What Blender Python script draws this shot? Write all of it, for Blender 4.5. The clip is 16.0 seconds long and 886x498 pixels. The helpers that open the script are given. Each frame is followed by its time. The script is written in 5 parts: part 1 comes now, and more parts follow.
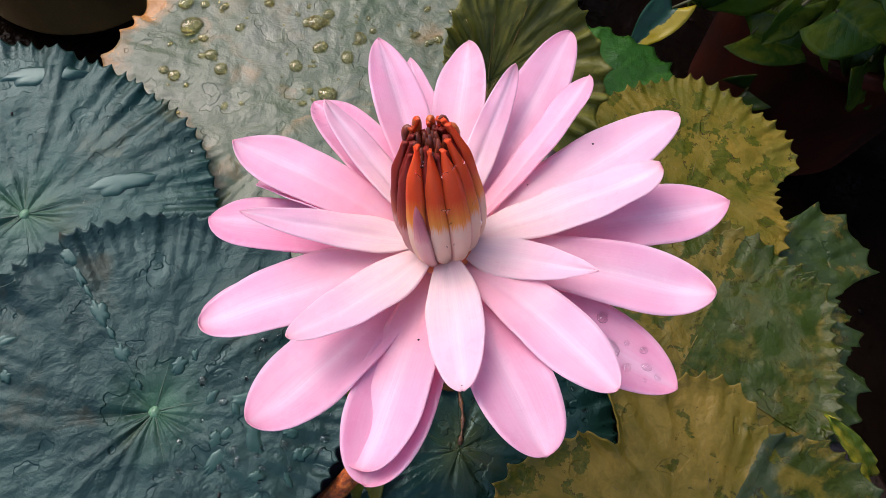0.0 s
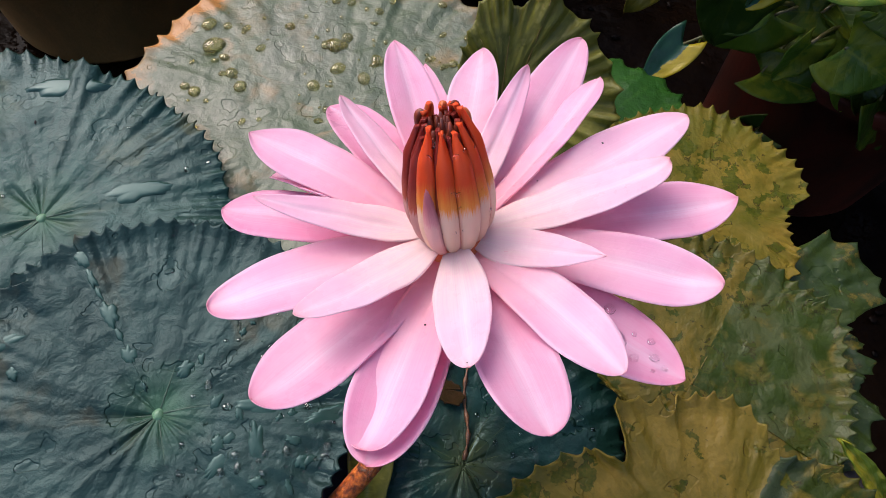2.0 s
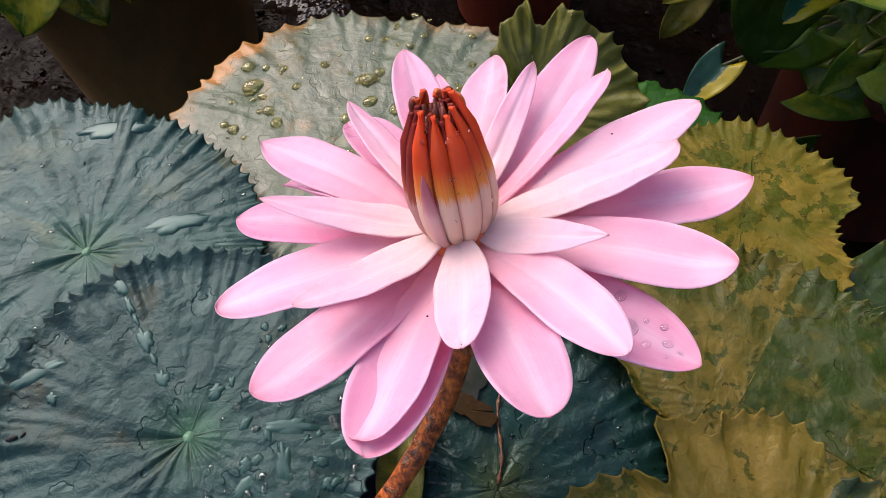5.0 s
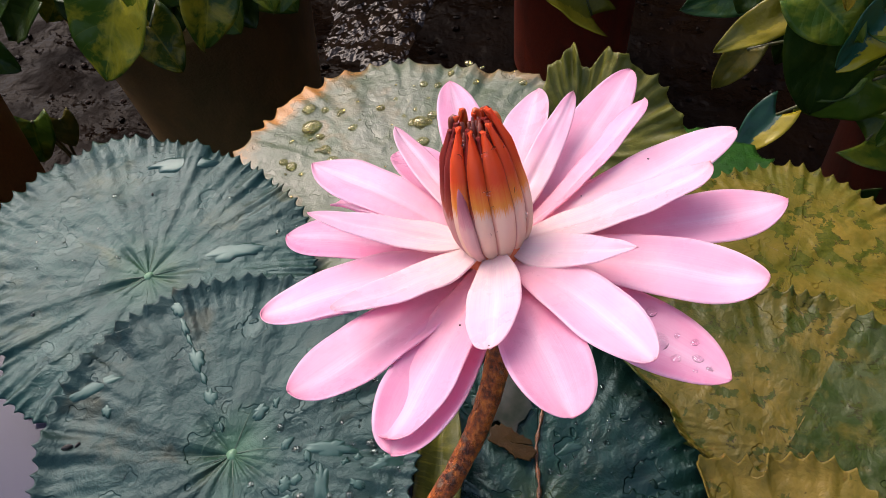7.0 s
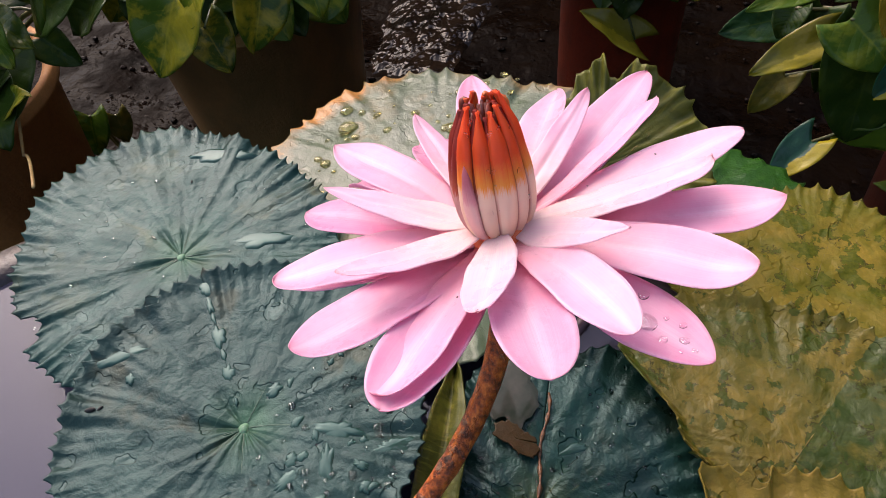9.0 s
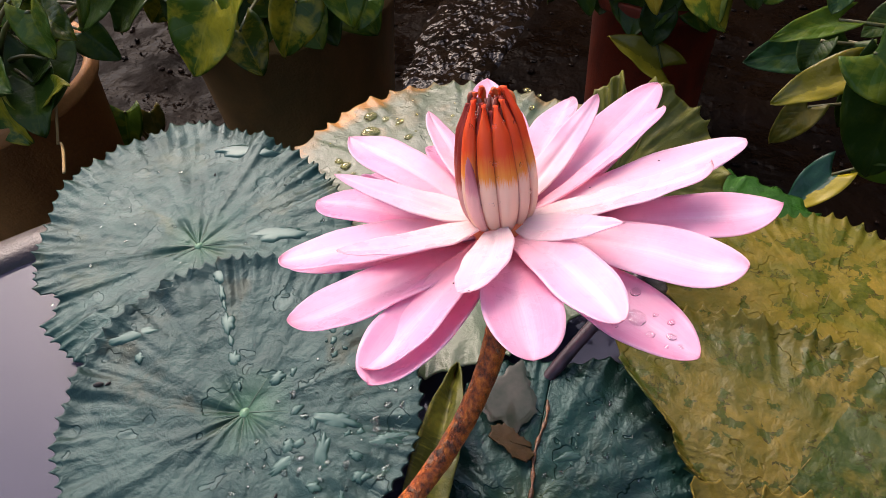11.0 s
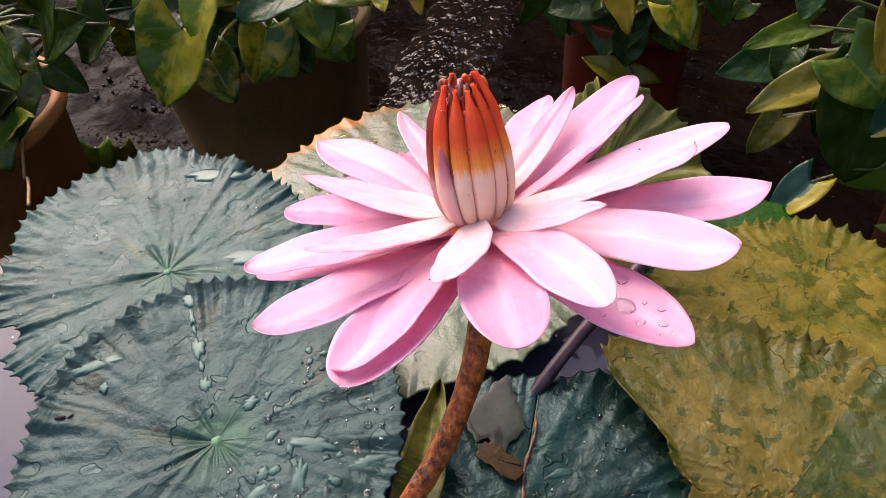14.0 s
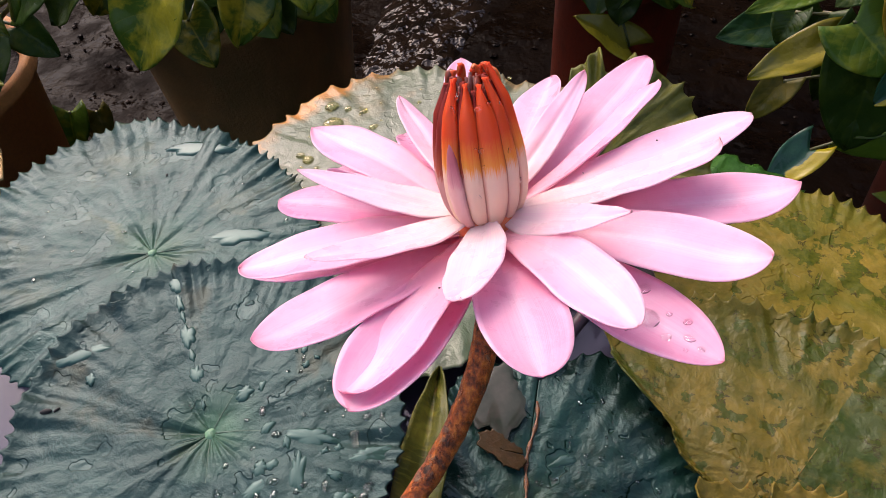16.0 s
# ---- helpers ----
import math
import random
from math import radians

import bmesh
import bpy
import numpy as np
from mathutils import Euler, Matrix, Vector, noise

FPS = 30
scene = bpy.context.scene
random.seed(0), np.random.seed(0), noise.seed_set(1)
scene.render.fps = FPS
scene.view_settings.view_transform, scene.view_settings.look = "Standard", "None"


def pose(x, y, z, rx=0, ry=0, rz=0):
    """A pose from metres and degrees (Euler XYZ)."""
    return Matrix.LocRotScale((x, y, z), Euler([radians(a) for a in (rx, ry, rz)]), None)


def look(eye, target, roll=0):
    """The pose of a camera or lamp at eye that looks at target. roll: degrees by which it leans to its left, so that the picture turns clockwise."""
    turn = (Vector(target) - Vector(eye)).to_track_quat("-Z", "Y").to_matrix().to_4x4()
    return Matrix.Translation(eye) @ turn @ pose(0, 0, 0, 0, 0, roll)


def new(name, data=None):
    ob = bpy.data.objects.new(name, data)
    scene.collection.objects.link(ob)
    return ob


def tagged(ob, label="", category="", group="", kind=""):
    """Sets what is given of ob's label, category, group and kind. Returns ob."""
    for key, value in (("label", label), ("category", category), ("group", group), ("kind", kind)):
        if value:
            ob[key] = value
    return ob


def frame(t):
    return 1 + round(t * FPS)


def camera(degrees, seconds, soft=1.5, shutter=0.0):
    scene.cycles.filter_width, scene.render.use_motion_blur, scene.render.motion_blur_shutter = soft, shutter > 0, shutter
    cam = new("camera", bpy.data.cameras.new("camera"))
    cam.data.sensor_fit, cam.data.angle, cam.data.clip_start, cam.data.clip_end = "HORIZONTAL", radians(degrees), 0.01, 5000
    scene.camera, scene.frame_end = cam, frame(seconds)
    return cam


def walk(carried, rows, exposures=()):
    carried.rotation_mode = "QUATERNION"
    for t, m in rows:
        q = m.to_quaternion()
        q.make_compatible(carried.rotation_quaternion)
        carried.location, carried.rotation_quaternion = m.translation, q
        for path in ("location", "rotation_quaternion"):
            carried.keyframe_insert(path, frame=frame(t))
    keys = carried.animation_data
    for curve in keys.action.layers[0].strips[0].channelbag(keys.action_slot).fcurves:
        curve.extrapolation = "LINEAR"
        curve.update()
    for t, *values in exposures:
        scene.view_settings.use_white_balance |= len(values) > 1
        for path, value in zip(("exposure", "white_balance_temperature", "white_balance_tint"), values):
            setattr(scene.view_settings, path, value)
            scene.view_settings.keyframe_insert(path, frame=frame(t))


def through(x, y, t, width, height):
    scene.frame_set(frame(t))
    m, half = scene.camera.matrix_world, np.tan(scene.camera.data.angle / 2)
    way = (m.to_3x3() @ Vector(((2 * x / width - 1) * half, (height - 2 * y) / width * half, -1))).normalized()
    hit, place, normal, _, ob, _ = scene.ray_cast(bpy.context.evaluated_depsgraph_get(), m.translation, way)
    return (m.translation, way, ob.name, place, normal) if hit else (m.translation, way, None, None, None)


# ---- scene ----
cam = camera(63.6, 16.0, 0.6)
PATH = [
    (0, (0.08, 0.065, 0.332), (0.17, 0.866, -1.498), 10.4),
    (0.5, (0.083, 0.063, 0.329), (0.177, 0.886, -1.491), 10.7),
    (1, (0.082, 0.055, 0.331), (0.165, 0.917, -1.472), 10.2),
    (1.5, (0.082, 0.053, 0.328), (0.151, 0.94, -1.463), 9.6),
    (2, (0.082, 0.049, 0.326), (0.13, 0.972, -1.447), 8.8),
    (2.5, (0.083, 0.044, 0.325), (0.107, 0.996, -1.434), 7.4),
    (3, (0.087, 0.044, 0.323), (0.065, 1.02, -1.422), 4.4),
    (3.2, (0.088, 0.045, 0.324), (0.05, 1.042, -1.409), 3.1),
    (5.3, (0.101, 0.034, 0.314), (-0.059, 1.104, -1.368), -2.9),
    (5.5, (0.099, 0.032, 0.315), (-0.077, 1.125, -1.351), -2.9),
    (6, (0.103, 0.025, 0.314), (-0.122, 1.14, -1.331), -4.3),
    (6.5, (0.106, 0.023, 0.314), (-0.18, 1.159, -1.307), -7.0),
    (7, (0.108, 0.023, 0.313), (-0.207, 1.182, -1.286), -6.8),
    (7.5, (0.109, 0.017, 0.316), (-0.237, 1.204, -1.257), -6.7),
    (8, (0.112, 0.015, 0.313), (-0.263, 1.203, -1.252), -7.1),
    (8.5, (0.12, 0.012, 0.312), (-0.284, 1.209, -1.238), -7.3),
    (9, (0.122, 0.009, 0.31), (-0.315, 1.2, -1.236), -7.1),
    (9.2, (0.123, 0.009, 0.311), (-0.323, 1.208, -1.227), -7.3),
    (11.3, (0.132, -0.001, 0.307), (-0.384, 1.242, -1.172), -4.9),
    (11.5, (0.132, -0.001, 0.308), (-0.378, 1.263, -1.156), -4.3),
    (12, (0.131, -0.003, 0.305), (-0.358, 1.28, -1.15), -4.1),
    (12.5, (0.132, -0.001, 0.302), (-0.35, 1.299, -1.139), -5.1),
    (13, (0.132, -0.002, 0.3), (-0.331, 1.297, -1.149), -4.7),
    (13.5, (0.134, -0.003, 0.293), (-0.316, 1.298, -1.158), -4.8),
    (14, (0.133, -0.001, 0.29), (-0.35, 1.311, -1.14), -5.5),
    (14.5, (0.132, 0.001, 0.285), (-0.354, 1.324, -1.134), -5.6),
    (15, (0.129, 0.001, 0.286), (-0.34, 1.309, -1.152), -5.5),
    (15.5, (0.126, 0.008, 0.286), (-0.306, 1.266, -1.207), -5.7),
    (16, (0.121, 0.015, 0.291), (-0.293, 1.244, -1.232), -4.8),
]
EXPOSURES = [(0, -0.28, 5950, 16), (7, -0.03, 6300, 18), (14.5, 0.27, 6550, 21), (16, 0.17, 6450, 22)]
walk(cam, [(t, look(eye, target, roll)) for t, eye, target, roll in PATH], EXPOSURES)

# ---- light ----
world = bpy.data.worlds.new("sky")
scene.world = world
world.use_nodes = True
wn = world.node_tree.nodes
sky = wn.new("ShaderNodeTexSky")
sky.sky_type, sky.sun_disc = "NISHITA", False
sky.sun_elevation, sky.sun_rotation = radians(46), radians(312)
sky.air_density, sky.dust_density, sky.ozone_density = 1.0, 5.0, 0.6
wn["Background"].inputs["Strength"].default_value = 0.36
world.node_tree.links.new(sky.outputs[0], wn["Background"].inputs["Color"])
sun = new("sun", bpy.data.lights.new("sun", "SUN"))
sun.data.energy, sun.data.angle, sun.data.color = 1.0, radians(56), (1.0, 0.94, 0.86)
sun.matrix_world = look((-0.516, 0.465, 0.719), (0, 0, 0))


# ---- materials ----
class Mat:
    """A node material with short ways to add nodes."""

    def __init__(self, name, rough=0.5, **inputs):
        self.mat = bpy.data.materials.new(name)
        self.mat.use_nodes = True
        self.n, self.l = self.mat.node_tree.nodes, self.mat.node_tree.links
        self.bsdf = self.n["Principled BSDF"]
        self.set("Roughness", rough)
        for key, value in inputs.items():
            self.set(key.replace("_", " "), value)

    def set(self, key, value):
        sock = self.bsdf.inputs[key]
        if hasattr(value, "links"):
            self.l.new(value, sock)
        elif isinstance(value, tuple) and len(value) == 3:
            sock.default_value = (*value, 1)
        else:
            sock.default_value = value

    def put(self, sock, value):
        if hasattr(value, "links"):
            self.l.new(value, sock)
        elif isinstance(value, tuple) and len(value) == 3 and len(sock.default_value) == 4:
            sock.default_value = (*value, 1)
        else:
            sock.default_value = value

    def coord(self, kind="Object"):
        return self.n.new("ShaderNodeTexCoord").outputs[kind]

    def scaled(self, vec, s):
        m = self.n.new("ShaderNodeVectorMath")
        m.operation = "MULTIPLY"
        self.l.new(vec, m.inputs[0])
        m.inputs[1].default_value = s
        return m.outputs[0]

    def moved(self, vec, other):
        m = self.n.new("ShaderNodeVectorMath")
        self.l.new(vec, m.inputs[0])
        self.l.new(other, m.inputs[1])
        return m.outputs[0]

    def noise(self, vec, scale, detail=4.0, rough=0.55, distort=0.0, colour=False):
        t = self.n.new("ShaderNodeTexNoise")
        self.l.new(vec, t.inputs["Vector"])
        t.inputs["Scale"].default_value, t.inputs["Detail"].default_value = scale, detail
        t.inputs["Roughness"].default_value, t.inputs["Distortion"].default_value = rough, distort
        return t.outputs["Color" if colour else "Fac"]

    def voronoi(self, vec, scale, feature="F1"):
        t = self.n.new("ShaderNodeTexVoronoi")
        t.feature = feature
        self.l.new(vec, t.inputs["Vector"])
        t.inputs["Scale"].default_value = scale
        return t.outputs["Distance"]

    def ramp(self, fac, *stops):
        r = self.n.new("ShaderNodeValToRGB")
        self.put(r.inputs[0], fac)
        e = r.color_ramp.elements
        while len(e) < len(stops):
            e.new(0.5)
        for el, (p, c) in zip(e, stops):
            el.position = p
            el.color = (*c, 1) if isinstance(c, tuple) else (c, c, c, 1)
        return r.outputs[0]

    def mix(self, fac, a, b, kind="MIX"):
        m = self.n.new("ShaderNodeMix")
        m.data_type, m.blend_type = "RGBA", kind
        self.put(m.inputs[0], fac)
        self.put(m.inputs[6], a)
        self.put(m.inputs[7], b)
        return m.outputs[2]

    def math(self, op, a, b=0.0, c=0.0):
        m = self.n.new("ShaderNodeMath")
        m.operation = op
        for sock, v in zip(m.inputs, (a, b, c)):
            self.put(sock, v)
        return m.outputs[0]

    def split(self, vec):
        s = self.n.new("ShaderNodeSeparateXYZ")
        self.l.new(vec, s.inputs[0])
        return s.outputs

    def random(self):
        return self.n.new("ShaderNodeObjectInfo").outputs["Random"]

    def bump(self, height, strength=0.5, distance=0.001, normal=None):
        b = self.n.new("ShaderNodeBump")
        b.inputs["Strength"].default_value, b.inputs["Distance"].default_value = strength, distance
        self.put(b.inputs["Height"], height)
        if normal is not None:
            self.l.new(normal, b.inputs["Normal"])
        return b.outputs[0]

    def through_light(self, share, colour):
        """Lets part of the light through a thin leaf or petal."""
        t = self.n.new("ShaderNodeBsdfTranslucent")
        self.put(t.inputs[0], colour)
        m = self.n.new("ShaderNodeMixShader")
        m.inputs[0].default_value = share
        self.l.new(self.bsdf.outputs[0], m.inputs[1])
        self.l.new(t.outputs[0], m.inputs[2])
        self.l.new(m.outputs[0], self.n["Material Output"].inputs[0])


def petal_material(name, pale, deep, tip, foot):
    m = Mat(name, 0.34, Specular_IOR_Level=0.4)
    uv = m.split(m.coord("UV"))
    across = m.math("ABSOLUTE", m.math("SUBTRACT", m.math("MULTIPLY", uv[1], 2.0), 1.0))
    streak = m.noise(m.scaled(m.coord("UV"), (2.0, 34.0, 1.0)), 1.0, 4.0, 0.6)
    cloud = m.noise(m.coord(), 90.0, 3.0)
    body = m.mix(m.ramp(across, (0.0, 0.0), (0.09, 0.06), (0.30, 0.55), (0.78, 0.78), (0.93, 0.55), (1.0, 0.1)), pale, deep)
    body = m.mix(m.ramp(uv[0], (0.0, 1.0), (0.16, 0.75), (0.5, 0.0)), body, foot)
    body = m.mix(m.ramp(uv[0], (0.78, 0.0), (0.93, 0.35), (1.0, 0.85)), body, tip)
    body = m.mix(m.math("MULTIPLY", m.ramp(streak, (0.40, 0.0), (0.62, 1.0)), 0.34), body, deep)
    vein = m.noise(m.scaled(m.coord("UV"), (1.2, 95.0, 1.0)), 1.0, 2.0, 0.5)
    body = m.mix(m.math("MULTIPLY", m.ramp(vein, (0.50, 0.0), (0.66, 1.0)), 0.22), body, deep)
    body = m.mix(m.math("MULTIPLY", m.ramp(cloud, (0.4, 0.0), (0.65, 1.0)), 0.25), body, pale)
    hue = m.n.new("ShaderNodeHueSaturation")
    m.put(hue.inputs["Saturation"], m.math("ADD", m.math("MULTIPLY", m.random(), 0.24), 0.9))
    m.put(hue.inputs["Color"], body)
    m.set("Base Color", hue.outputs[0])
    m.set("Roughness", m.ramp(m.noise(m.coord(), 120.0, 4.0, 0.6), (0.38, 0.16), (0.6, 0.44)))
    m.set("Normal", m.bump(m.math("ADD", streak, vein), 0.13, 0.0005, m.bump(m.noise(m.coord(), 200.0, 4.0), 0.16, 0.0010)))
    m.through_light(0.50, hue.outputs[0])
    return m.mat


PETAL_INNER = petal_material("pale petal", (0.88, 0.70, 0.78), (0.85, 0.50, 0.63), (0.85, 0.47, 0.49), (0.89, 0.75, 0.66))
PETAL_MIDDLE = petal_material("pink petal", (0.88, 0.67, 0.77), (0.84, 0.43, 0.60), (0.83, 0.40, 0.46), (0.85, 0.46, 0.49))
PETAL_OUTER = petal_material("deep pink petal", (0.87, 0.60, 0.73), (0.80, 0.32, 0.51), (0.82, 0.36, 0.46), (0.79, 0.30, 0.45))


def blade_material(name, low, mid, high, edge=0.5):
    m = Mat(name, 0.36, Specular_IOR_Level=0.4)
    uv = m.split(m.coord("UV"))
    streak = m.noise(m.scaled(m.coord("UV"), (3.0, 22.0, 1.0)), 1.0, 3.0)
    where = m.math("ADD", uv[0], m.math("MULTIPLY", m.math("SUBTRACT", streak, 0.5), 0.22))
    body = m.ramp(where, (0.0, low), (edge - 0.06, low), (edge, mid), (edge + 0.20, high), (1.0, high))
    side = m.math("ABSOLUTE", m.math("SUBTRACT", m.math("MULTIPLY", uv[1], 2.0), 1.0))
    # Edges darkened in the colour, for the shaded gaps between blades.
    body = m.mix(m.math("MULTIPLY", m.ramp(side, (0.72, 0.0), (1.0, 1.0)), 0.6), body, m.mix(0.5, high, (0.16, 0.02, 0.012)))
    m.set("Base Color", body)
    m.set("Normal", m.bump(streak, 0.3, 0.0004))
    m.through_light(0.54, body)
    return m.mat


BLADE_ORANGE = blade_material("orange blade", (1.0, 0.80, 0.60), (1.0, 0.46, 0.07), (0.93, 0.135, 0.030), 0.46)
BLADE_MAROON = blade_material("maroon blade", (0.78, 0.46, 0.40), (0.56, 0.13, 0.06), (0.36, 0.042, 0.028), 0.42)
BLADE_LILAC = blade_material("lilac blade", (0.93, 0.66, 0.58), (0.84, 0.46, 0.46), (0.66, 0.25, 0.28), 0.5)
HOOK = Mat("orange stamen", 0.4)
HOOK.set("Base Color", HOOK.ramp(HOOK.noise(HOOK.coord(), 300.0), (0.3, (0.40, 0.07, 0.02)), (0.7, (0.62, 0.16, 0.03))))
DARK = Mat("dark stamen", 0.4)
DARK.set("Base Color", DARK.ramp(DARK.noise(DARK.coord(), 300.0), (0.3, (0.06, 0.012, 0.006)), (0.7, (0.22, 0.035, 0.012))))


def pad_material(name, base, dark, vein, patch=None, rim=None, rough=0.4, shine=0.5, heart=None, cover=0.5, big=24.0, through=0.08, rays=0.2, wet=0.0, grain=1.0, tint=(1.0, 1.0, 1.0), sector=None, stain=None, fleck=88.0):
    """A leathery lily pad: clouded and mottled, faint veins, stains, patches of water film and a weathered rim.
    sector: (first angle, last angle, colour, second colour) of a part that has turned; stain: colour of old brown stains along the rays."""
    m = Mat(name, rough, Specular_IOR_Level=shine, Specular_Tint=tint)
    uv3, ob = m.coord("UV"), m.coord()
    uv = m.split(uv3)
    fine = m.noise(ob, 420.0, 5.0, 0.65)
    cloud = m.noise(ob, big, 4.0, 0.6, 0.6)
    wob = m.noise(ob, 60.0, 2.0, 0.5, 0.0, True)
    radial = m.noise(m.moved(m.scaled(uv3, (13.0, 1.6, 1.0)), m.scaled(wob, (1.5, 0.7, 0.0))), 1.0, 2.0, 0.5)
    hair = m.noise(m.moved(m.scaled(uv3, (70.0, 2.0, 1.0)), m.scaled(wob, (1.6, 0.5, 0.0))), 1.0, 3.0, 0.6)
    away = m.ramp(uv[1], (0.08, 0.0), (0.36, 1.0), (0.60, 0.9), (1.0, 0.5))
    body = m.mix(m.ramp(cloud, (0.38, 0.0), (0.62, 1.0)), base, dark)
    body = m.mix(m.math("MULTIPLY", m.ramp(m.noise(ob, 95.0, 5.0, 0.65, 1.0), (0.46, 0.0), (0.60, 1.0)), 0.45), body, dark)
    body = m.mix(m.math("MULTIPLY", m.math("MULTIPLY", m.ramp(radial, (0.48, 0.0), (0.66, 1.0)), away), rays * 1.5), body, vein)
    body = m.mix(m.math("MULTIPLY", m.math("MULTIPLY", m.ramp(hair, (0.52, 0.0), (0.66, 1.0)), m.ramp(uv[1], (0.25, 0.0), (0.5, 1.0))), rays), body, vein)
    body = m.mix(m.math("MULTIPLY", m.ramp(fine, (0.35, 0.0), (0.75, 1.0)), 0.35), body, dark)
    if stain is not None:
        old = m.math("MULTIPLY", m.ramp(radial, (0.30, 1.0), (0.46, 0.0)), m.ramp(m.noise(ob, 30.0, 4.0, 0.6), (0.44, 0.0), (0.60, 1.0)))
        body = m.mix(m.math("MULTIPLY", old, 0.8), body, stain)
    if sector is not None:
        turn = m.math("ADD", m.math("MULTIPLY", uv[0], 360.0), m.math("MULTIPLY", m.math("SUBTRACT", m.noise(ob, 130.0, 4.0), 0.5), 5.0))
        inside = m.math("MULTIPLY", m.math("GREATER_THAN", turn, sector[0]), m.math("LESS_THAN", turn, sector[1]))
        tone = m.mix(m.ramp(m.noise(ob, 38.0, 4.0, 0.6, 0.5), (0.44, 0.0), (0.56, 1.0)), sector[2], sector[3])
        body = m.mix(m.math("MULTIPLY", inside, m.ramp(m.noise(ob, 62.0, 5.0, 0.6, 0.4), (0.38, 0.2), (0.50, 0.95))), body, tone)
    if patch is not None:
        warp = m.scaled(m.noise(ob, 170.0, 4.0, 0.6, 0.0, True), (0.008, 0.008, 0.0))
        blot = m.noise(m.moved(ob, warp), fleck, 5.0, 0.58, 0.2)
        zone = m.math("MULTIPLY", m.math("SUBTRACT", m.noise(ob, 15.0, 2.0), 0.5), 0.36)
        where = m.math("ADD", blot, zone)
        line = m.math("MULTIPLY", m.ramp(where, (cover - 0.016, 0.0), (cover - 0.010, 1.0), (cover - 0.002, 1.0), (cover + 0.002, 0.0)), m.ramp(m.noise(ob, 120.0, 2.0), (0.42, 0.0), (0.52, 0.9)))
        body = m.mix(m.ramp(where, (cover - 0.004, 0.0), (cover + 0.004, 1.0)), body, m.mix(m.ramp(fine, (0.3, 0.0), (0.7, 1.0)), patch, dark))
        body = m.mix(line, body, (0.022, 0.016, 0.004))
    if heart is not None:
        body = m.mix(m.ramp(m.math("ADD", uv[1], m.math("MULTIPLY", m.math("SUBTRACT", cloud, 0.5), 0.2)), (0.0, 0.9), (0.05, 0.65), (0.14, 0.3), (0.30, 0.0)), body, heart)
    if rim is not None:
        ragged = m.math("ADD", uv[1], m.math("MULTIPLY", m.math("SUBTRACT", m.noise(ob, 22.0, 6.0, 0.65), 0.5), 0.75))
        body = m.mix(m.math("MULTIPLY", m.ramp(ragged, (0.90, 0.0), (1.0, 0.45), (1.12, 0.9)), m.math("MULTIPLY", m.ramp(m.split(ob)[1], (0.29, 0.0), (0.33, 1.0)), m.ramp(m.math("ADD", m.split(ob)[0], 0.2), (0.13, 1.0), (0.20, 0.35)))), body, rim)
    m.set("Base Color", body)
    film = m.ramp(m.noise(m.moved(ob, m.scaled(wob, (0.006, 0.006, 0.0))), 46.0, 3.0, 0.55), (0.60, 0.0), (0.615, 1.0))
    film = m.math("MULTIPLY", film, wet)
    m.set("Roughness", m.mix(film, m.math("ADD", m.math("MULTIPLY", m.noise(ob, 70.0, 3.0), 0.3), rough - 0.15), (0.2, 0.2, 0.2)))
    h = m.math("ADD", m.math("MULTIPLY", m.math("MULTIPLY", radial, away), 1.5 * rays), m.math("MULTIPLY", fine, 0.3))
    crinkle = m.noise(m.moved(ob, m.scaled(wob, (0.006, 0.006, 0.0))), 80.0, 4.0, 0.55, 0.2)
    calm = m.math("SUBTRACT", 1.0, m.math("MULTIPLY", film, 0.6))
    m.set("Normal", m.bump(m.math("MULTIPLY", h, calm), 0.5, 0.0012, m.bump(m.math("MULTIPLY", crinkle, calm), 0.65 * grain, 0.0034)))
    m.through_light(through, body)
    return m.mat


# Reflection tint that puts a bluer sky's colour into pads and water films.
SKY_TINT = (0.64, 0.93, 0.97)
PAD_TEAL = pad_material("blue-green pad", (0.006, 0.032, 0.023), (0.003, 0.016, 0.011), (0.022, 0.066, 0.050), None, None, 0.42, 0.33, (0.040, 0.095, 0.045), wet=0.3, rays=0.22, grain=0.85, tint=SKY_TINT, stain=(0.042, 0.042, 0.010))
PAD_SLATE = pad_material("grey-green pad", (0.010, 0.029, 0.024), (0.005, 0.016, 0.013), (0.024, 0.054, 0.045), None, None, 0.42, 0.28, (0.036, 0.095, 0.045), wet=0.5, rays=0.22, grain=1.0, tint=SKY_TINT, stain=(0.046, 0.036, 0.014))
PAD_DARK = pad_material("dark pad", (0.007, 0.030, 0.022), (0.003, 0.013, 0.009), (0.018, 0.050, 0.038), None, None, 0.32, 0.26, (0.05, 0.065, 0.02), wet=0.8, rays=0.20, grain=1.0, tint=SKY_TINT, stain=(0.014, 0.016, 0.004))
PAD_BACK = pad_material("weathered pad", (0.092, 0.108, 0.068), (0.042, 0.068, 0.026), (0.16, 0.175, 0.12), None, (0.40, 0.17, 0.035), 0.40, 0.44, big=16.0, grain=0.9, rays=0.16, wet=0.4, stain=(0.17, 0.11, 0.035))
PAD_OLIVE = pad_material("olive pad", (0.175, 0.118, 0.014), (0.078, 0.074, 0.005), (0.27, 0.19, 0.05), (0.030, 0.046, 0.002), None, 0.40, 0.10, None, 0.588, 30.0, grain=1.2, rays=0.12, wet=0.5, fleck=85.0)
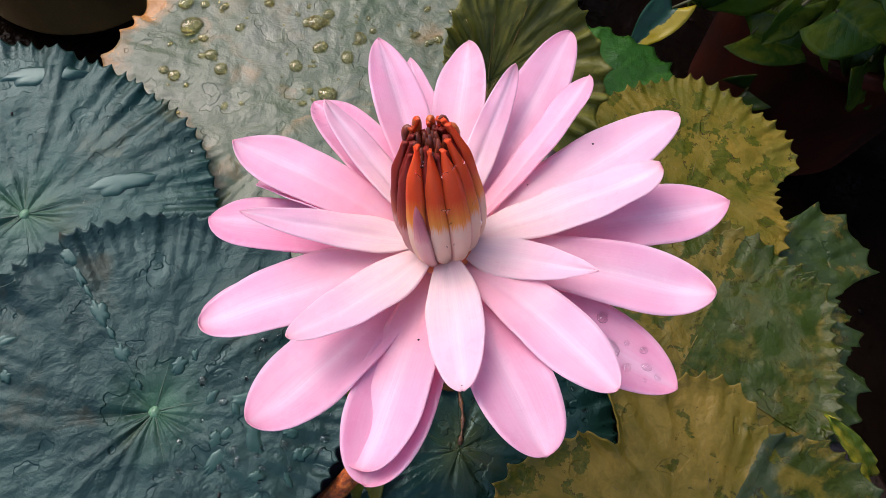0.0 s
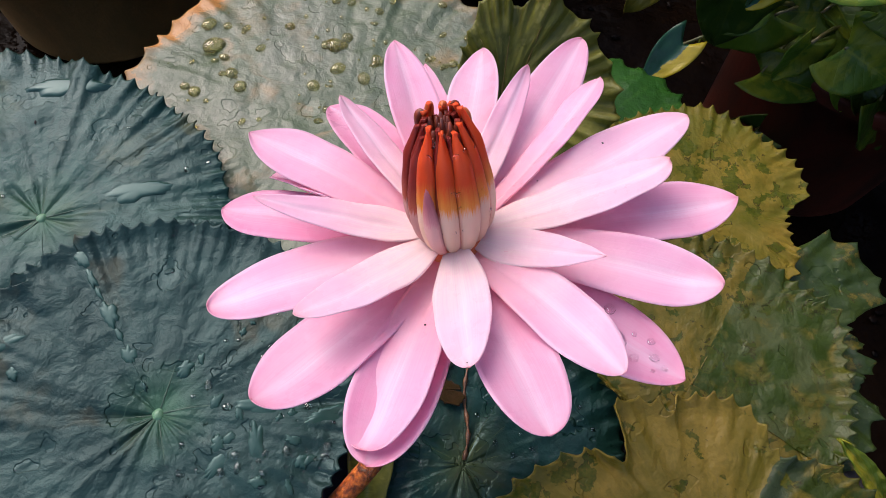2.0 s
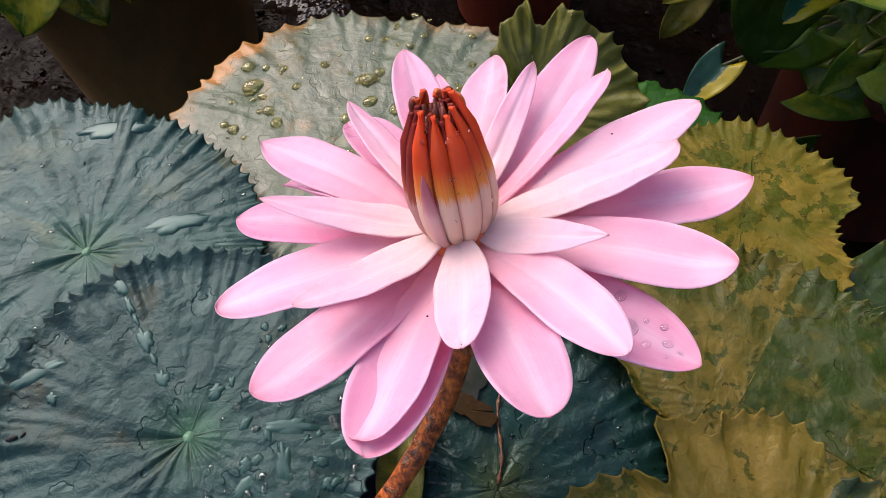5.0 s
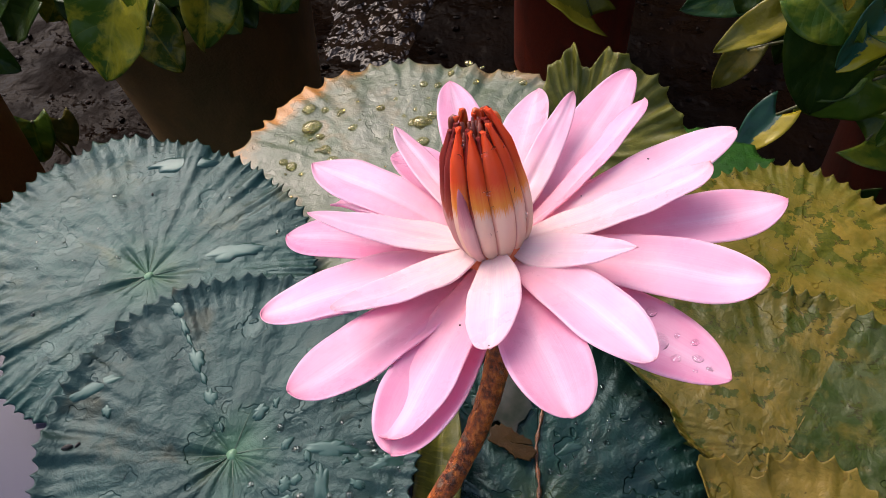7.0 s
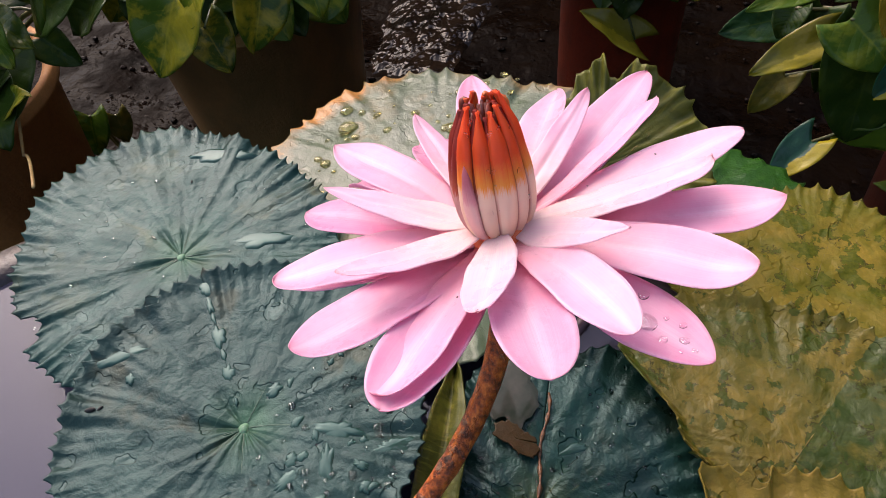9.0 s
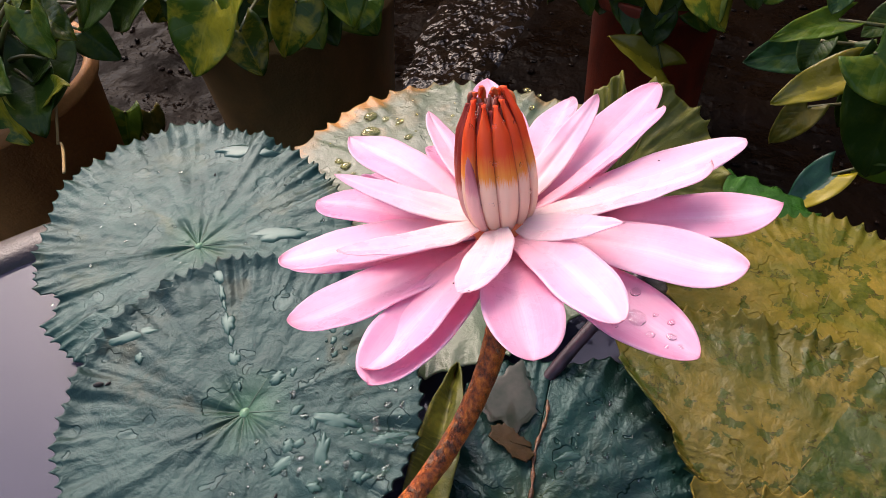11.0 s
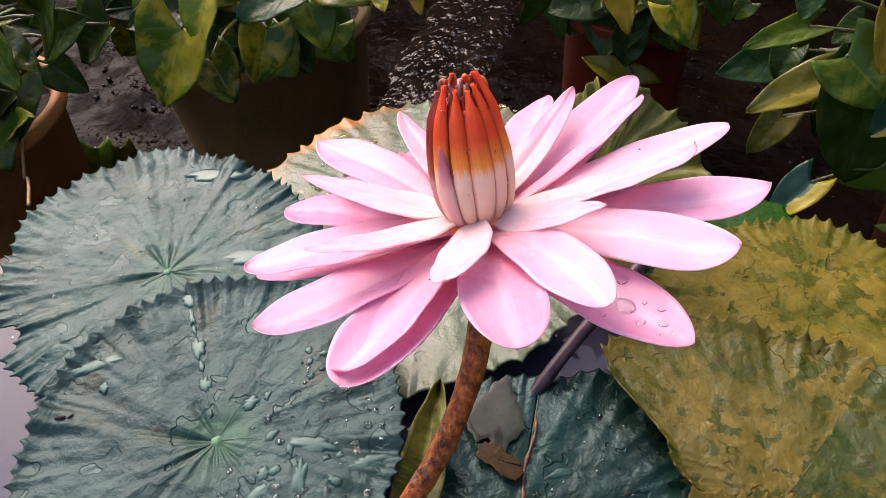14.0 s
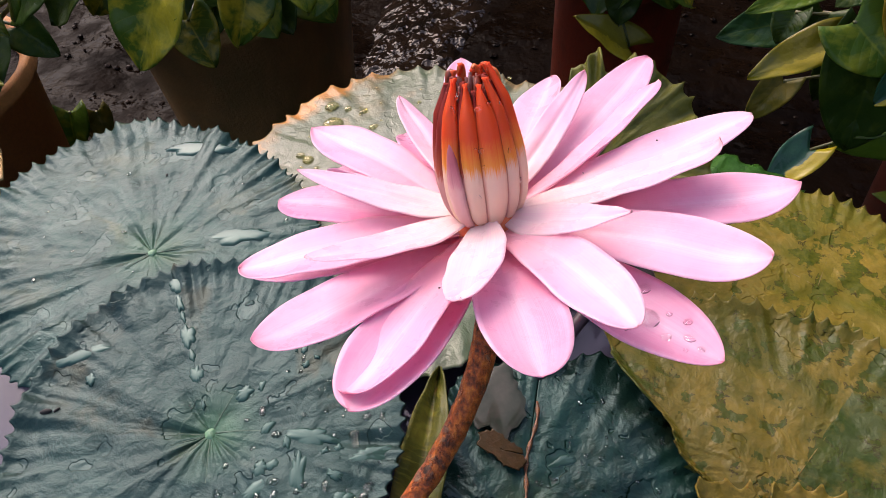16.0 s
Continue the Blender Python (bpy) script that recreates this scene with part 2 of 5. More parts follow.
PAD_BLOTCH = pad_material("blotched olive pad", (0.130, 0.094, 0.012), (0.048, 0.050, 0.004), (0.21, 0.15, 0.036), (0.026, 0.044, 0.003), None, 0.38, 0.18, None, 0.550, 26.0, grain=1.3, rays=0.15, wet=0.5, sector=(330.0, 421.5, (0.020, 0.038, 0.003), (0.046, 0.060, 0.018)), fleck=100.0)
PAD_FRONT = pad_material("torn olive pad", (0.190, 0.128, 0.018), (0.095, 0.076, 0.006), (0.27, 0.19, 0.05), (0.026, 0.044, 0.003), None, 0.40, 0.16, None, 0.585, 26.0, grain=1.2, rays=0.12, wet=0.5, sector=(300.0, 419.0, (0.018, 0.032, 0.003), (0.028, 0.044, 0.020)), fleck=90.0)
PAD_MOSSY = pad_material("mossy pad", (0.026, 0.044, 0.006), (0.012, 0.026, 0.006), (0.07, 0.08, 0.015), (0.11, 0.085, 0.010), None, 0.38, 0.25, None, 0.60, grain=0.9, rays=0.16, wet=0.6)
PAD_GREEN = pad_material("green pad", (0.024, 0.085, 0.010), (0.012, 0.045, 0.006), (0.050, 0.13, 0.018), None, None, 0.30, 0.12, rays=0.3)
PAD_RAISED = pad_material("raised olive leaf", (0.120, 0.115, 0.012), (0.060, 0.066, 0.008), (0.19, 0.18, 0.02), None, None, 0.45, 0.3, None, 0.5, 24.0, 0.25, rays=0.7)
PAD_BROWN = pad_material("dead leaf", (0.034, 0.019, 0.005), (0.014, 0.010, 0.003), (0.070, 0.028, 0.008), None, None, 0.25, 0.12, grain=0.15, rays=0.1)


def leaf_material(name, base, second, cover, rough=0.28):
    m = Mat(name, rough, Specular_IOR_Level=0.2)
    uv3, ob = m.coord("UV"), m.coord()
    uv = m.split(uv3)
    rnd = m.n.new("ShaderNodeCombineXYZ")
    m.put(rnd.inputs[0], m.math("MULTIPLY", m.random(), 7.0))
    stain = m.noise(m.moved(m.scaled(uv3, (2.2, 1.6, 1.0)), rnd.outputs[0]), 1.3, 5.0, 0.6, 0.5)
    side = m.math("ABSOLUTE", m.math("SUBTRACT", m.math("MULTIPLY", uv[1], 2.0), 1.0))
    body = m.mix(m.ramp(stain, (cover - 0.09, 0.0), (cover - 0.01, 0.55), (cover + 0.10, 1.0)), base, second)
    body = m.mix(m.math("MULTIPLY", m.noise(ob, 160.0, 3.0), 0.35), body, (0.02, 0.035, 0.012))
    body = m.mix(m.ramp(side, (0.0, 0.5), (0.05, 0.0)), body, second)
    slant = m.math("SUBTRACT", m.math("MULTIPLY", uv[0], 46.0), m.math("MULTIPLY", side, 15.0))
    veins = m.math("POWER", m.math("ABSOLUTE", m.math("SINE", m.math("MULTIPLY", slant, 0.5))), 0.5)
    body = m.mix(m.ramp(veins, (0.0, 0.22), (0.35, 0.0)), body, second)
    hue = m.n.new("ShaderNodeHueSaturation")
    m.put(hue.inputs["Value"], m.math("ADD", m.math("MULTIPLY", m.random(), 0.85), 0.62))
    m.put(hue.inputs["Color"], body)
    m.set("Base Color", hue.outputs[0])
    relief = m.math("ADD", m.math("MULTIPLY", veins, 0.2), m.noise(ob, 110.0, 3.0))
    m.set("Normal", m.bump(relief, 0.5, 0.0018, m.bump(m.noise(ob, 45.0, 2.0), 0.5, 0.004)))
    m.through_light(0.32, hue.outputs[0])
    return m.mat


def half_leaf_material(name, one, other, rough=0.26):
    """A leaf whose two halves differ in colour, variegation plus painted fold shading, with an uneven line between
    them.
    """
    m = Mat(name, rough, Specular_IOR_Level=0.35)
    uv3, ob = m.coord("UV"), m.coord()
    uv = m.split(uv3)
    edge = m.math("ADD", uv[1], m.math("MULTIPLY", m.math("SUBTRACT", m.noise(ob, 90.0, 4.0, 0.6), 0.5), 0.5))
    body = m.mix(m.ramp(edge, (0.62, 0.0), (0.65, 1.0)), one, other)
    body = m.mix(m.math("MULTIPLY", m.noise(ob, 200.0, 3.0), 0.4), body, (0.02, 0.04, 0.008))
    m.set("Base Color", body)
    m.set("Normal", m.bump(m.noise(ob, 110.0, 3.0), 0.5, 0.002))
    m.through_light(0.3, body)
    return m.mat


LEAF = {
    "h": half_leaf_material("half yellow leaf", (0.020, 0.085, 0.050), (0.46, 0.36, 0.012)),
    "f": half_leaf_material("olive and yellow leaf", (0.20, 0.17, 0.012), (0.34, 0.27, 0.014)),
    "g": leaf_material("green leaf", (0.046, 0.092, 0.007), (0.16, 0.18, 0.012), 0.58),
    "d": leaf_material("dark leaf", (0.027, 0.058, 0.006), (0.070, 0.095, 0.008), 0.60),
    "b": leaf_material("blue-green leaf", (0.018, 0.052, 0.014), (0.07, 0.10, 0.012), 0.66),
    "v": leaf_material("variegated leaf", (0.050, 0.092, 0.008), (0.34, 0.28, 0.018), 0.53),
    "y": leaf_material("yellow-green leaf", (0.10, 0.14, 0.008), (0.30, 0.25, 0.018), 0.55),
    "l": leaf_material("light green leaf", (0.10, 0.17, 0.012), (0.20, 0.24, 0.018), 0.6),
    "o": leaf_material("fading olive leaf", (0.10, 0.09, 0.010), (0.19, 0.14, 0.016), 0.55),
    "Y": leaf_material("yellow leaf", (0.42, 0.28, 0.016), (0.48, 0.35, 0.03), 0.55),
}


def pot_material(name, clay, moss, cover, rough=0.6, wet=0.3):
    m = Mat(name, rough, Specular_IOR_Level=wet)
    ob = m.coord()
    grain = m.noise(ob, 300.0, 5.0, 0.65)
    blot = m.noise(m.scaled(ob, (1.0, 1.0, 0.55)), 20.0, 6.0, 0.62, 0.4)
    body = m.mix(m.ramp(blot, (cover - 0.12, 0.0), (cover + 0.12, 1.0)), clay, moss)
    body = m.mix(m.math("MULTIPLY", m.ramp(grain, (0.4, 0.0), (0.7, 1.0)), 0.4), body, moss)
    m.set("Base Color", body)
    m.set("Normal", m.bump(m.math("ADD", grain, blot), 0.4, 0.002))
    return m.mat


POT_DARK = pot_material("mossy clay", (0.36, 0.20, 0.070), (0.22, 0.14, 0.048), 0.50)
POT_RED = pot_material("red plastic", (0.25, 0.040, 0.017), (0.10, 0.022, 0.012), 0.54, 0.45, 0.2)
POT_BROWN = pot_material("red-brown plastic", (0.10, 0.018, 0.008), (0.034, 0.010, 0.006), 0.46, 0.5, 0.2)
POT_TAN = pot_material("terracotta", (0.52, 0.23, 0.07), (0.30, 0.13, 0.04), 0.56, 0.6)
TUB = pot_material("glazed brown clay", (0.030, 0.015, 0.009), (0.015, 0.008, 0.006), 0.55, 0.28, 0.45)

m = Mat("potting soil", 0.9)
m.set("Base Color", m.ramp(m.noise(m.coord(), 120.0, 5.0), (0.3, (0.006, 0.004, 0.003)), (0.7, (0.018, 0.012, 0.007))))
m.set("Normal", m.bump(m.noise(m.coord(), 160.0, 5.0), 1.0, 0.006))
SOIL = m.mat

# Base colour near black: it holds the deep shade beneath the plants.
m = Mat("shade-dark wet gravel", 0.2, Specular_IOR_Level=0.012)
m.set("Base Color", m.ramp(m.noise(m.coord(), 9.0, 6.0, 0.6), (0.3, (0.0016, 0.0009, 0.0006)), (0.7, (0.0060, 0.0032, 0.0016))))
m.set("Roughness", m.ramp(m.noise(m.coord(), 22.0, 4.0), (0.40, 0.10), (0.60, 0.55)))
m.set("Normal", m.bump(m.noise(m.coord(), 60.0, 3.0, 0.5), 0.4, 0.008, m.bump(m.noise(m.coord(), 26.0, 3.0), 0.5, 0.014)))
GROUND = m.mat
# Stone colours are darkened too, for the shade of the foliage.
m = Mat("shade-dark wet pebble", 0.10, Specular_IOR_Level=0.03)
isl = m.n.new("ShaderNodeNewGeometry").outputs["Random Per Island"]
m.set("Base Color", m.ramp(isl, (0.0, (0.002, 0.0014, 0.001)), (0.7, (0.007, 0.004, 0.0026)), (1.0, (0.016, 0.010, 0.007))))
m.set("Normal", m.bump(m.noise(m.coord(), 500.0, 3.0), 0.4, 0.002))
PEBBLE = m.mat

m = Mat("water", 0.03, IOR=1.33, Transmission_Weight=0.25, Specular_IOR_Level=0.34, Specular_Tint=(0.86, 0.88, 1.0))
m.set("Base Color", m.ramp(m.noise(m.coord(), 6.0, 3.0), (0.3, (0.034, 0.034, 0.052)), (0.7, (0.048, 0.046, 0.070))))
m.set("Normal", m.bump(m.noise(m.coord(), 18.0, 2.0), 0.06, 0.004))
WATER = m.mat
m = Mat("clear droplet", 0.02, IOR=1.333, Transmission_Weight=1.0)
m.set("Base Color", (0.82, 0.92, 0.88))
DROP = m.mat
m = Mat("amber droplet", 0.02, IOR=1.333, Transmission_Weight=0.95)
m.set("Base Color", (0.86, 0.78, 0.36))
DROP_AMBER = m.mat
m = Mat("pink droplet", 0.02, IOR=1.333, Transmission_Weight=0.97)
m.set("Base Color", (1.0, 0.90, 0.95))
DROP_PINK = m.mat

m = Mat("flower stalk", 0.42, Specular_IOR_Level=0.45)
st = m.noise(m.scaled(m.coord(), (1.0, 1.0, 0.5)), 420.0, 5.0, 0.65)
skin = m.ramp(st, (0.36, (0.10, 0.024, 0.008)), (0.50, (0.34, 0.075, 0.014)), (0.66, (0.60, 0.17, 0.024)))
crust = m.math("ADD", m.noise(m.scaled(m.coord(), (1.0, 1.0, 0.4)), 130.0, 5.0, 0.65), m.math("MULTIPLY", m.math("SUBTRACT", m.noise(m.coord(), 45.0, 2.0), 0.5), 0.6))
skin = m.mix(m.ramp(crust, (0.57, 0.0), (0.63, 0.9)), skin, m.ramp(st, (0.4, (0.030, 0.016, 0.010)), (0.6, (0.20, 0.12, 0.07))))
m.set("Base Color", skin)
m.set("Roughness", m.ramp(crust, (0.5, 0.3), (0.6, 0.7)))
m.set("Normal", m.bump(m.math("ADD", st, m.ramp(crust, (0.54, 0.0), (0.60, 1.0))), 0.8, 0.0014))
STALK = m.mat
m = Mat("purple stalk", 0.4, Specular_IOR_Level=0.3)
m.set("Base Color", m.ramp(m.noise(m.coord(), 200.0, 4.0), (0.3, (0.014, 0.008, 0.010)), (0.7, (0.05, 0.026, 0.032))))
PURPLE = m.mat
m = Mat("green stalk", 0.4)
m.set("Base Color", m.ramp(m.noise(m.coord(), 60.0, 4.0), (0.3, (0.03, 0.05, 0.008)), (0.7, (0.10, 0.075, 0.02))))
VINE = m.mat
m = Mat("dry stalk", 0.6)
m.set("Base Color", m.ramp(m.noise(m.coord(), 60.0, 4.0), (0.3, (0.26, 0.15, 0.05)), (0.7, (0.42, 0.28, 0.10))))
DRY = m.mat
# Material of the two added walls out of view.
m = Mat("added unseen wall", 0.9)
m.set("Base Color", m.ramp(m.noise(m.coord(), 3.0, 6.0, 0.65), (0.3, (0.020, 0.024, 0.014)), (0.7, (0.05, 0.05, 0.03))))
m.set("Normal", m.bump(m.noise(m.coord(), 30.0, 5.0), 0.6, 0.01))
WALL = m.mat


# ---- shape helpers ----
def as_part(ob, parent, label=""):
    if parent is not None:
        ob.parent = parent
    if label:
        ob["label"] = label
    return ob


def mesh_object(name, verts, faces, material, parent=None, label="", uvs=None, smooth=True):
    me = bpy.data.meshes.new(name)
    me.from_pydata([tuple(v) for v in verts], [], faces)
    if smooth:
        me.polygons.foreach_set("use_smooth", [True] * len(me.polygons))
    if uvs is not None:
        layer = me.uv_layers.new(name="UVMap")
        idx = np.zeros(len(me.loops), dtype=np.int32)
        me.loops.foreach_get("vertex_index", idx)
        layer.data.foreach_set("uv", np.asarray(uvs, dtype=np.float32)[idx].ravel())
    me.materials.append(material)
    me.update()
    return as_part(new(name, me), parent, label)


def sheet(name, grid, thick, material, parent=None, label="", uv=None):
    """A thin solid from a grid of points (m, n, 3): two faces and a closed edge. thick: metres, or an (m, n) array."""
    g = np.asarray(grid, dtype=float)
    a, b = g.shape[:2]
    du, dv = np.gradient(g, axis=0), np.gradient(g, axis=1)
    nrm = np.cross(du, dv)
    size = np.linalg.norm(nrm, axis=2, keepdims=True)
    nrm = np.where(size > 1e-12, nrm / np.maximum(size, 1e-12), (0, 0, 1))
    t = np.broadcast_to(np.asarray(thick, dtype=float), (a, b))[..., None]
    low = g - nrm * t
    verts = np.concatenate([g.reshape(-1, 3), low.reshape(-1, 3)])
    k = np.arange(a * b).reshape(a, b)
    q = np.stack([k[:-1, :-1], k[1:, :-1], k[1:, 1:], k[:-1, 1:]], -1).reshape(-1, 4)
    faces = [tuple(map(int, f)) for f in q] + [tuple(map(int, f[::-1] + a * b)) for f in q]
    ring = [*k[0, :], *k[1:, -1], *k[-1, -2::-1], *k[-2:0:-1, 0]]
    o = a * b
    for i, r in enumerate(ring):
        s = ring[(i + 1) % len(ring)]
        faces.append((int(r), int(s), int(s + o), int(r + o)))
    if uv is None:
        U, V = np.meshgrid(np.linspace(0, 1, a), np.linspace(0, 1, b), indexing="ij")
        uv = np.stack([U, V], -1)
    uvs = np.concatenate([uv.reshape(-1, 2)] * 2)
    return mesh_object(name, verts, faces, material, parent, label, uvs)


def tube(name, pts, radii, material, parent=None, label="", sides=12, knobs=0.0):
    """A round stalk along points, with its own radius at each, closed at both ends."""
    pts = [Vector(p) for p in pts]
    verts, faces = [], []
    side = None
    for i, p in enumerate(pts):
        d = (pts[min(i + 1, len(pts) - 1)] - pts[max(i - 1, 0)]).normalized()
        side = (side - d * side.dot(d)).normalized() if side is not None else d.orthogonal().normalized()
        up = d.cross(side)
        for j in range(sides):
            a = 2 * math.pi * j / sides
            r = radii[i] * (1 + knobs * noise.noise((p.x * 400 + math.cos(a) * 2, p.y * 400 + math.sin(a) * 2, p.z * 400)))
            verts.append(p + (side * math.cos(a) + up * math.sin(a)) * r)
    for i in range(len(pts) - 1):
        for j in range(sides):
            k = (j + 1) % sides
            faces.append((i * sides + j, i * sides + k, (i + 1) * sides + k, (i + 1) * sides + j))
    faces.append(tuple(range(sides))[::-1])
    faces.append(tuple((len(pts) - 1) * sides + j for j in range(sides)))
    return mesh_object(name, verts, faces, material, parent, label)


def bezier(a, b, c, n):
    a, b, c = Vector(a), Vector(b), Vector(c)
    return [a * (1 - s) ** 2 + b * 2 * s * (1 - s) + c * s * s for s in np.linspace(0, 1, n)]


def lathe(name, profile, material, parent=None, label="", seg=64, centre=(0, 0, 0), wob=0.0):
    """A turned body from (radius, height) pairs; the profile may close on itself to give a wall its thickness."""
    verts, faces = [], []
    for i, (r, z) in enumerate(profile):
        for j in range(seg):
            a = 2 * math.pi * j / seg
            k = 1 + wob * noise.noise((math.cos(a) * 1.5, math.sin(a) * 1.5, z * 8))
            verts.append((centre[0] + r * k * math.cos(a), centre[1] + r * k * math.sin(a), centre[2] + z))
    for i in range(len(profile) - 1):
        for j in range(seg):
            k = (j + 1) % seg
            faces.append((i * seg + j, i * seg + k, (i + 1) * seg + k, (i + 1) * seg + j))
    return mesh_object(name, verts, faces, material, parent, label)


def thing(name, place, label, category, group="", kind=""):
    e = new(name)
    e.empty_display_size = 0.02
    e.location = place
    return tagged(e, label, category, group, kind)


def hang(ob, parent):
    """Makes ob a part of parent without moving it."""
    ob.parent = parent
    ob.matrix_parent_inverse = Matrix.Translation(parent.location).inverted()
    return ob


# ---- ground, added unseen walls, tub and water ----
GROUND_Z = -0.26
n = 120
xs = np.concatenate([np.linspace(-40, -2, 12), np.linspace(-1.6, 1.6, n), np.linspace(2, 40, 12)])
ys = np.concatenate([np.linspace(-40, -1, 10), np.linspace(-0.8, 1.9, n), np.linspace(2.2, 40, 12)])
verts = [(x, y, GROUND_Z + (0.012 * noise.noise((x * 9, y * 9, 0)) + 0.006 * noise.noise((x * 40, y * 40, 3)) if abs(x) < 2 and -1 < y < 2 else 0)) for x in xs for y in ys]
w = len(ys)
faces = [(i * w + j, (i + 1) * w + j, (i + 1) * w + j + 1, i * w + j + 1) for i in range(len(xs) - 1) for j in range(w - 1)]
tagged(mesh_object("ground", verts, faces, GROUND), "wet earth and gravel round the basin, coloured near black for plant shade", "ground", kind="structure")


def pebbles(count):
    rnd = random.Random(5)
    ico = bmesh.new()
    bmesh.ops.create_icosphere(ico, subdivisions=1, radius=1)
    base = [v.co.copy() for v in ico.verts]
    tri = [tuple(v.index for v in f.verts) for f in ico.faces]
    ico.free()
    verts, faces = [], []
    for _ in range(count):
        x, y = rnd.uniform(-0.75, 0.75), rnd.uniform(0.28, 1.25)
        r = rnd.choice((0.0012, 0.0016, 0.002, 0.003, 0.0045))
        turn = Euler((rnd.uniform(0, 6), rnd.uniform(0, 6), rnd.uniform(0, 6))).to_matrix()
        sc = Vector((rnd.uniform(0.8, 1.5), rnd.uniform(0.7, 1.2), rnd.uniform(0.4, 0.7))) * r
        z = GROUND_Z + 0.012 * noise.noise((x * 9, y * 9, 0)) + r * 0.25
        o = len(verts)
        for b in base:
            p = turn @ b
            verts.append((x + p.x * sc.x, y + p.y * sc.y, z + p.z * sc.z))
        faces += [tuple(i + o for i in f) for f in tri]
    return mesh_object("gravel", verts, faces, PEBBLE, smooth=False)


tagged(pebbles(1800), "small wet stones scattered over the earth, darkened for plant shade", "gravel", kind="stuff")


verts, k = [], 60
for i in range(13):
    for j in range(k):
        a = 2 * math.pi * j / k
        q = i / 12 * (1 + 0.5 * noise.noise((math.cos(a) * 1.6, math.sin(a) * 1.6, 3)) + 0.2 * noise.noise((math.cos(a) * 5, math.sin(a) * 5, 1)))
        x, y = -0.150 + 0.085 * q * math.cos(a), 0.93 + 0.27 * q * math.sin(a)
        verts.append((x, y, GROUND_Z + 0.008 - 0.010 * (i / 12) ** 6 + 0.0030 * noise.noise((x * 60, y * 60, 2)) + 0.0022 * noise.noise((x * 140, y * 140, 7))))
faces = [(i * k + j, (i + 1) * k + j, (i + 1) * k + (j + 1) % k, i * k + (j + 1) % k) for i in range(12) for j in range(k)]
WET = Mat("rain water", 0.05, IOR=1.33, Specular_IOR_Level=0.3)
WET.set("Base Color", WET.ramp(WET.noise(WET.coord(), 30.0, 5.0), (0.35, (0.004, 0.0025, 0.0015)), (0.65, (0.012, 0.007, 0.004))))
WET.set("Roughness", WET.ramp(WET.noise(WET.coord(), 40.0, 3.0), (0.42, 0.02), (0.58, 0.08)))
WET.set("Normal", WET.bump(WET.noise(WET.scaled(WET.coord(), (1.0, 0.6, 1.0)), 62.0, 2.5, 0.5), 1.0, 0.011))
tagged(mesh_object("rain_puddle", verts, faces, WET.mat), "shallow glinting rain water over rough gravel", "puddle", kind="structure")


def slab(name, lo, hi, material):
    x0, y0, z0 = lo
    x1, y1, z1 = hi
    v = [(x0, y0, z0), (x1, y0, z0), (x1, y1, z0), (x0, y1, z0), (x0, y0, z1), (x1, y0, z1), (x1, y1, z1), (x0, y1, z1)]
    f = [(0, 3, 2, 1), (4, 5, 6, 7), (0, 1, 5, 4), (1, 2, 6, 5), (2, 3, 7, 6), (3, 0, 4, 7)]
    return mesh_object(name, v, f, material, smooth=False)


# Both walls are added out of view, to darken reflections and block low sky.
tagged(slab("wall_north", (-1.8, 2.2, GROUND_Z - 0.02), (2.2, 2.4, 1.1), WALL), "plain dark wall added out of view to darken reflections", "wall", kind="structure")
tagged(slab("wall_east", (2.2, -1.5, GROUND_Z - 0.02), (2.4, 2.4, 2.2), WALL), "plain dark wall added out of view to darken reflections", "wall", kind="structure")

TUB_C, TUB_R = (0.010, -0.020), 0.310
tub = thing("water_basin", (*TUB_C, GROUND_Z), "round brown glazed water basin filled to its brim", "basin")
prof = [(0.05, 0.004), (0.20, 0.0), (0.23, 0.01), (0.28, 0.14), (TUB_R + 0.004, 0.238), (TUB_R + 0.018, 0.248), (TUB_R + 0.021, 0.254), (TUB_R + 0.016, 0.2585),
        (TUB_R + 0.004, 0.2588), (TUB_R - 0.004, 0.2575), (TUB_R - 0.007, 0.252), (TUB_R - 0.008, 0.24), (0.26, 0.13), (0.21, 0.03), (0.05, 0.02)]
hang(lathe("bowl", prof, TUB, centre=(*TUB_C, GROUND_Z - 0.004), seg=128, wob=0.006), tub)
WATER_Z = -0.011
nw = 96
verts = [(TUB_C[0], TUB_C[1], WATER_Z)] + [(TUB_C[0] + (TUB_R - 0.003) * math.cos(2 * math.pi * i / nw), TUB_C[1] + (TUB_R - 0.003) * math.sin(2 * math.pi * i / nw), WATER_Z) for i in range(nw)]
tagged(mesh_object("water", verts, [(0, i + 1, (i + 1) % nw + 1) for i in range(nw)], WATER, smooth=False), "still murky water in the basin", "water", kind="structure")


# ---- lily pads ----
PADS = {}


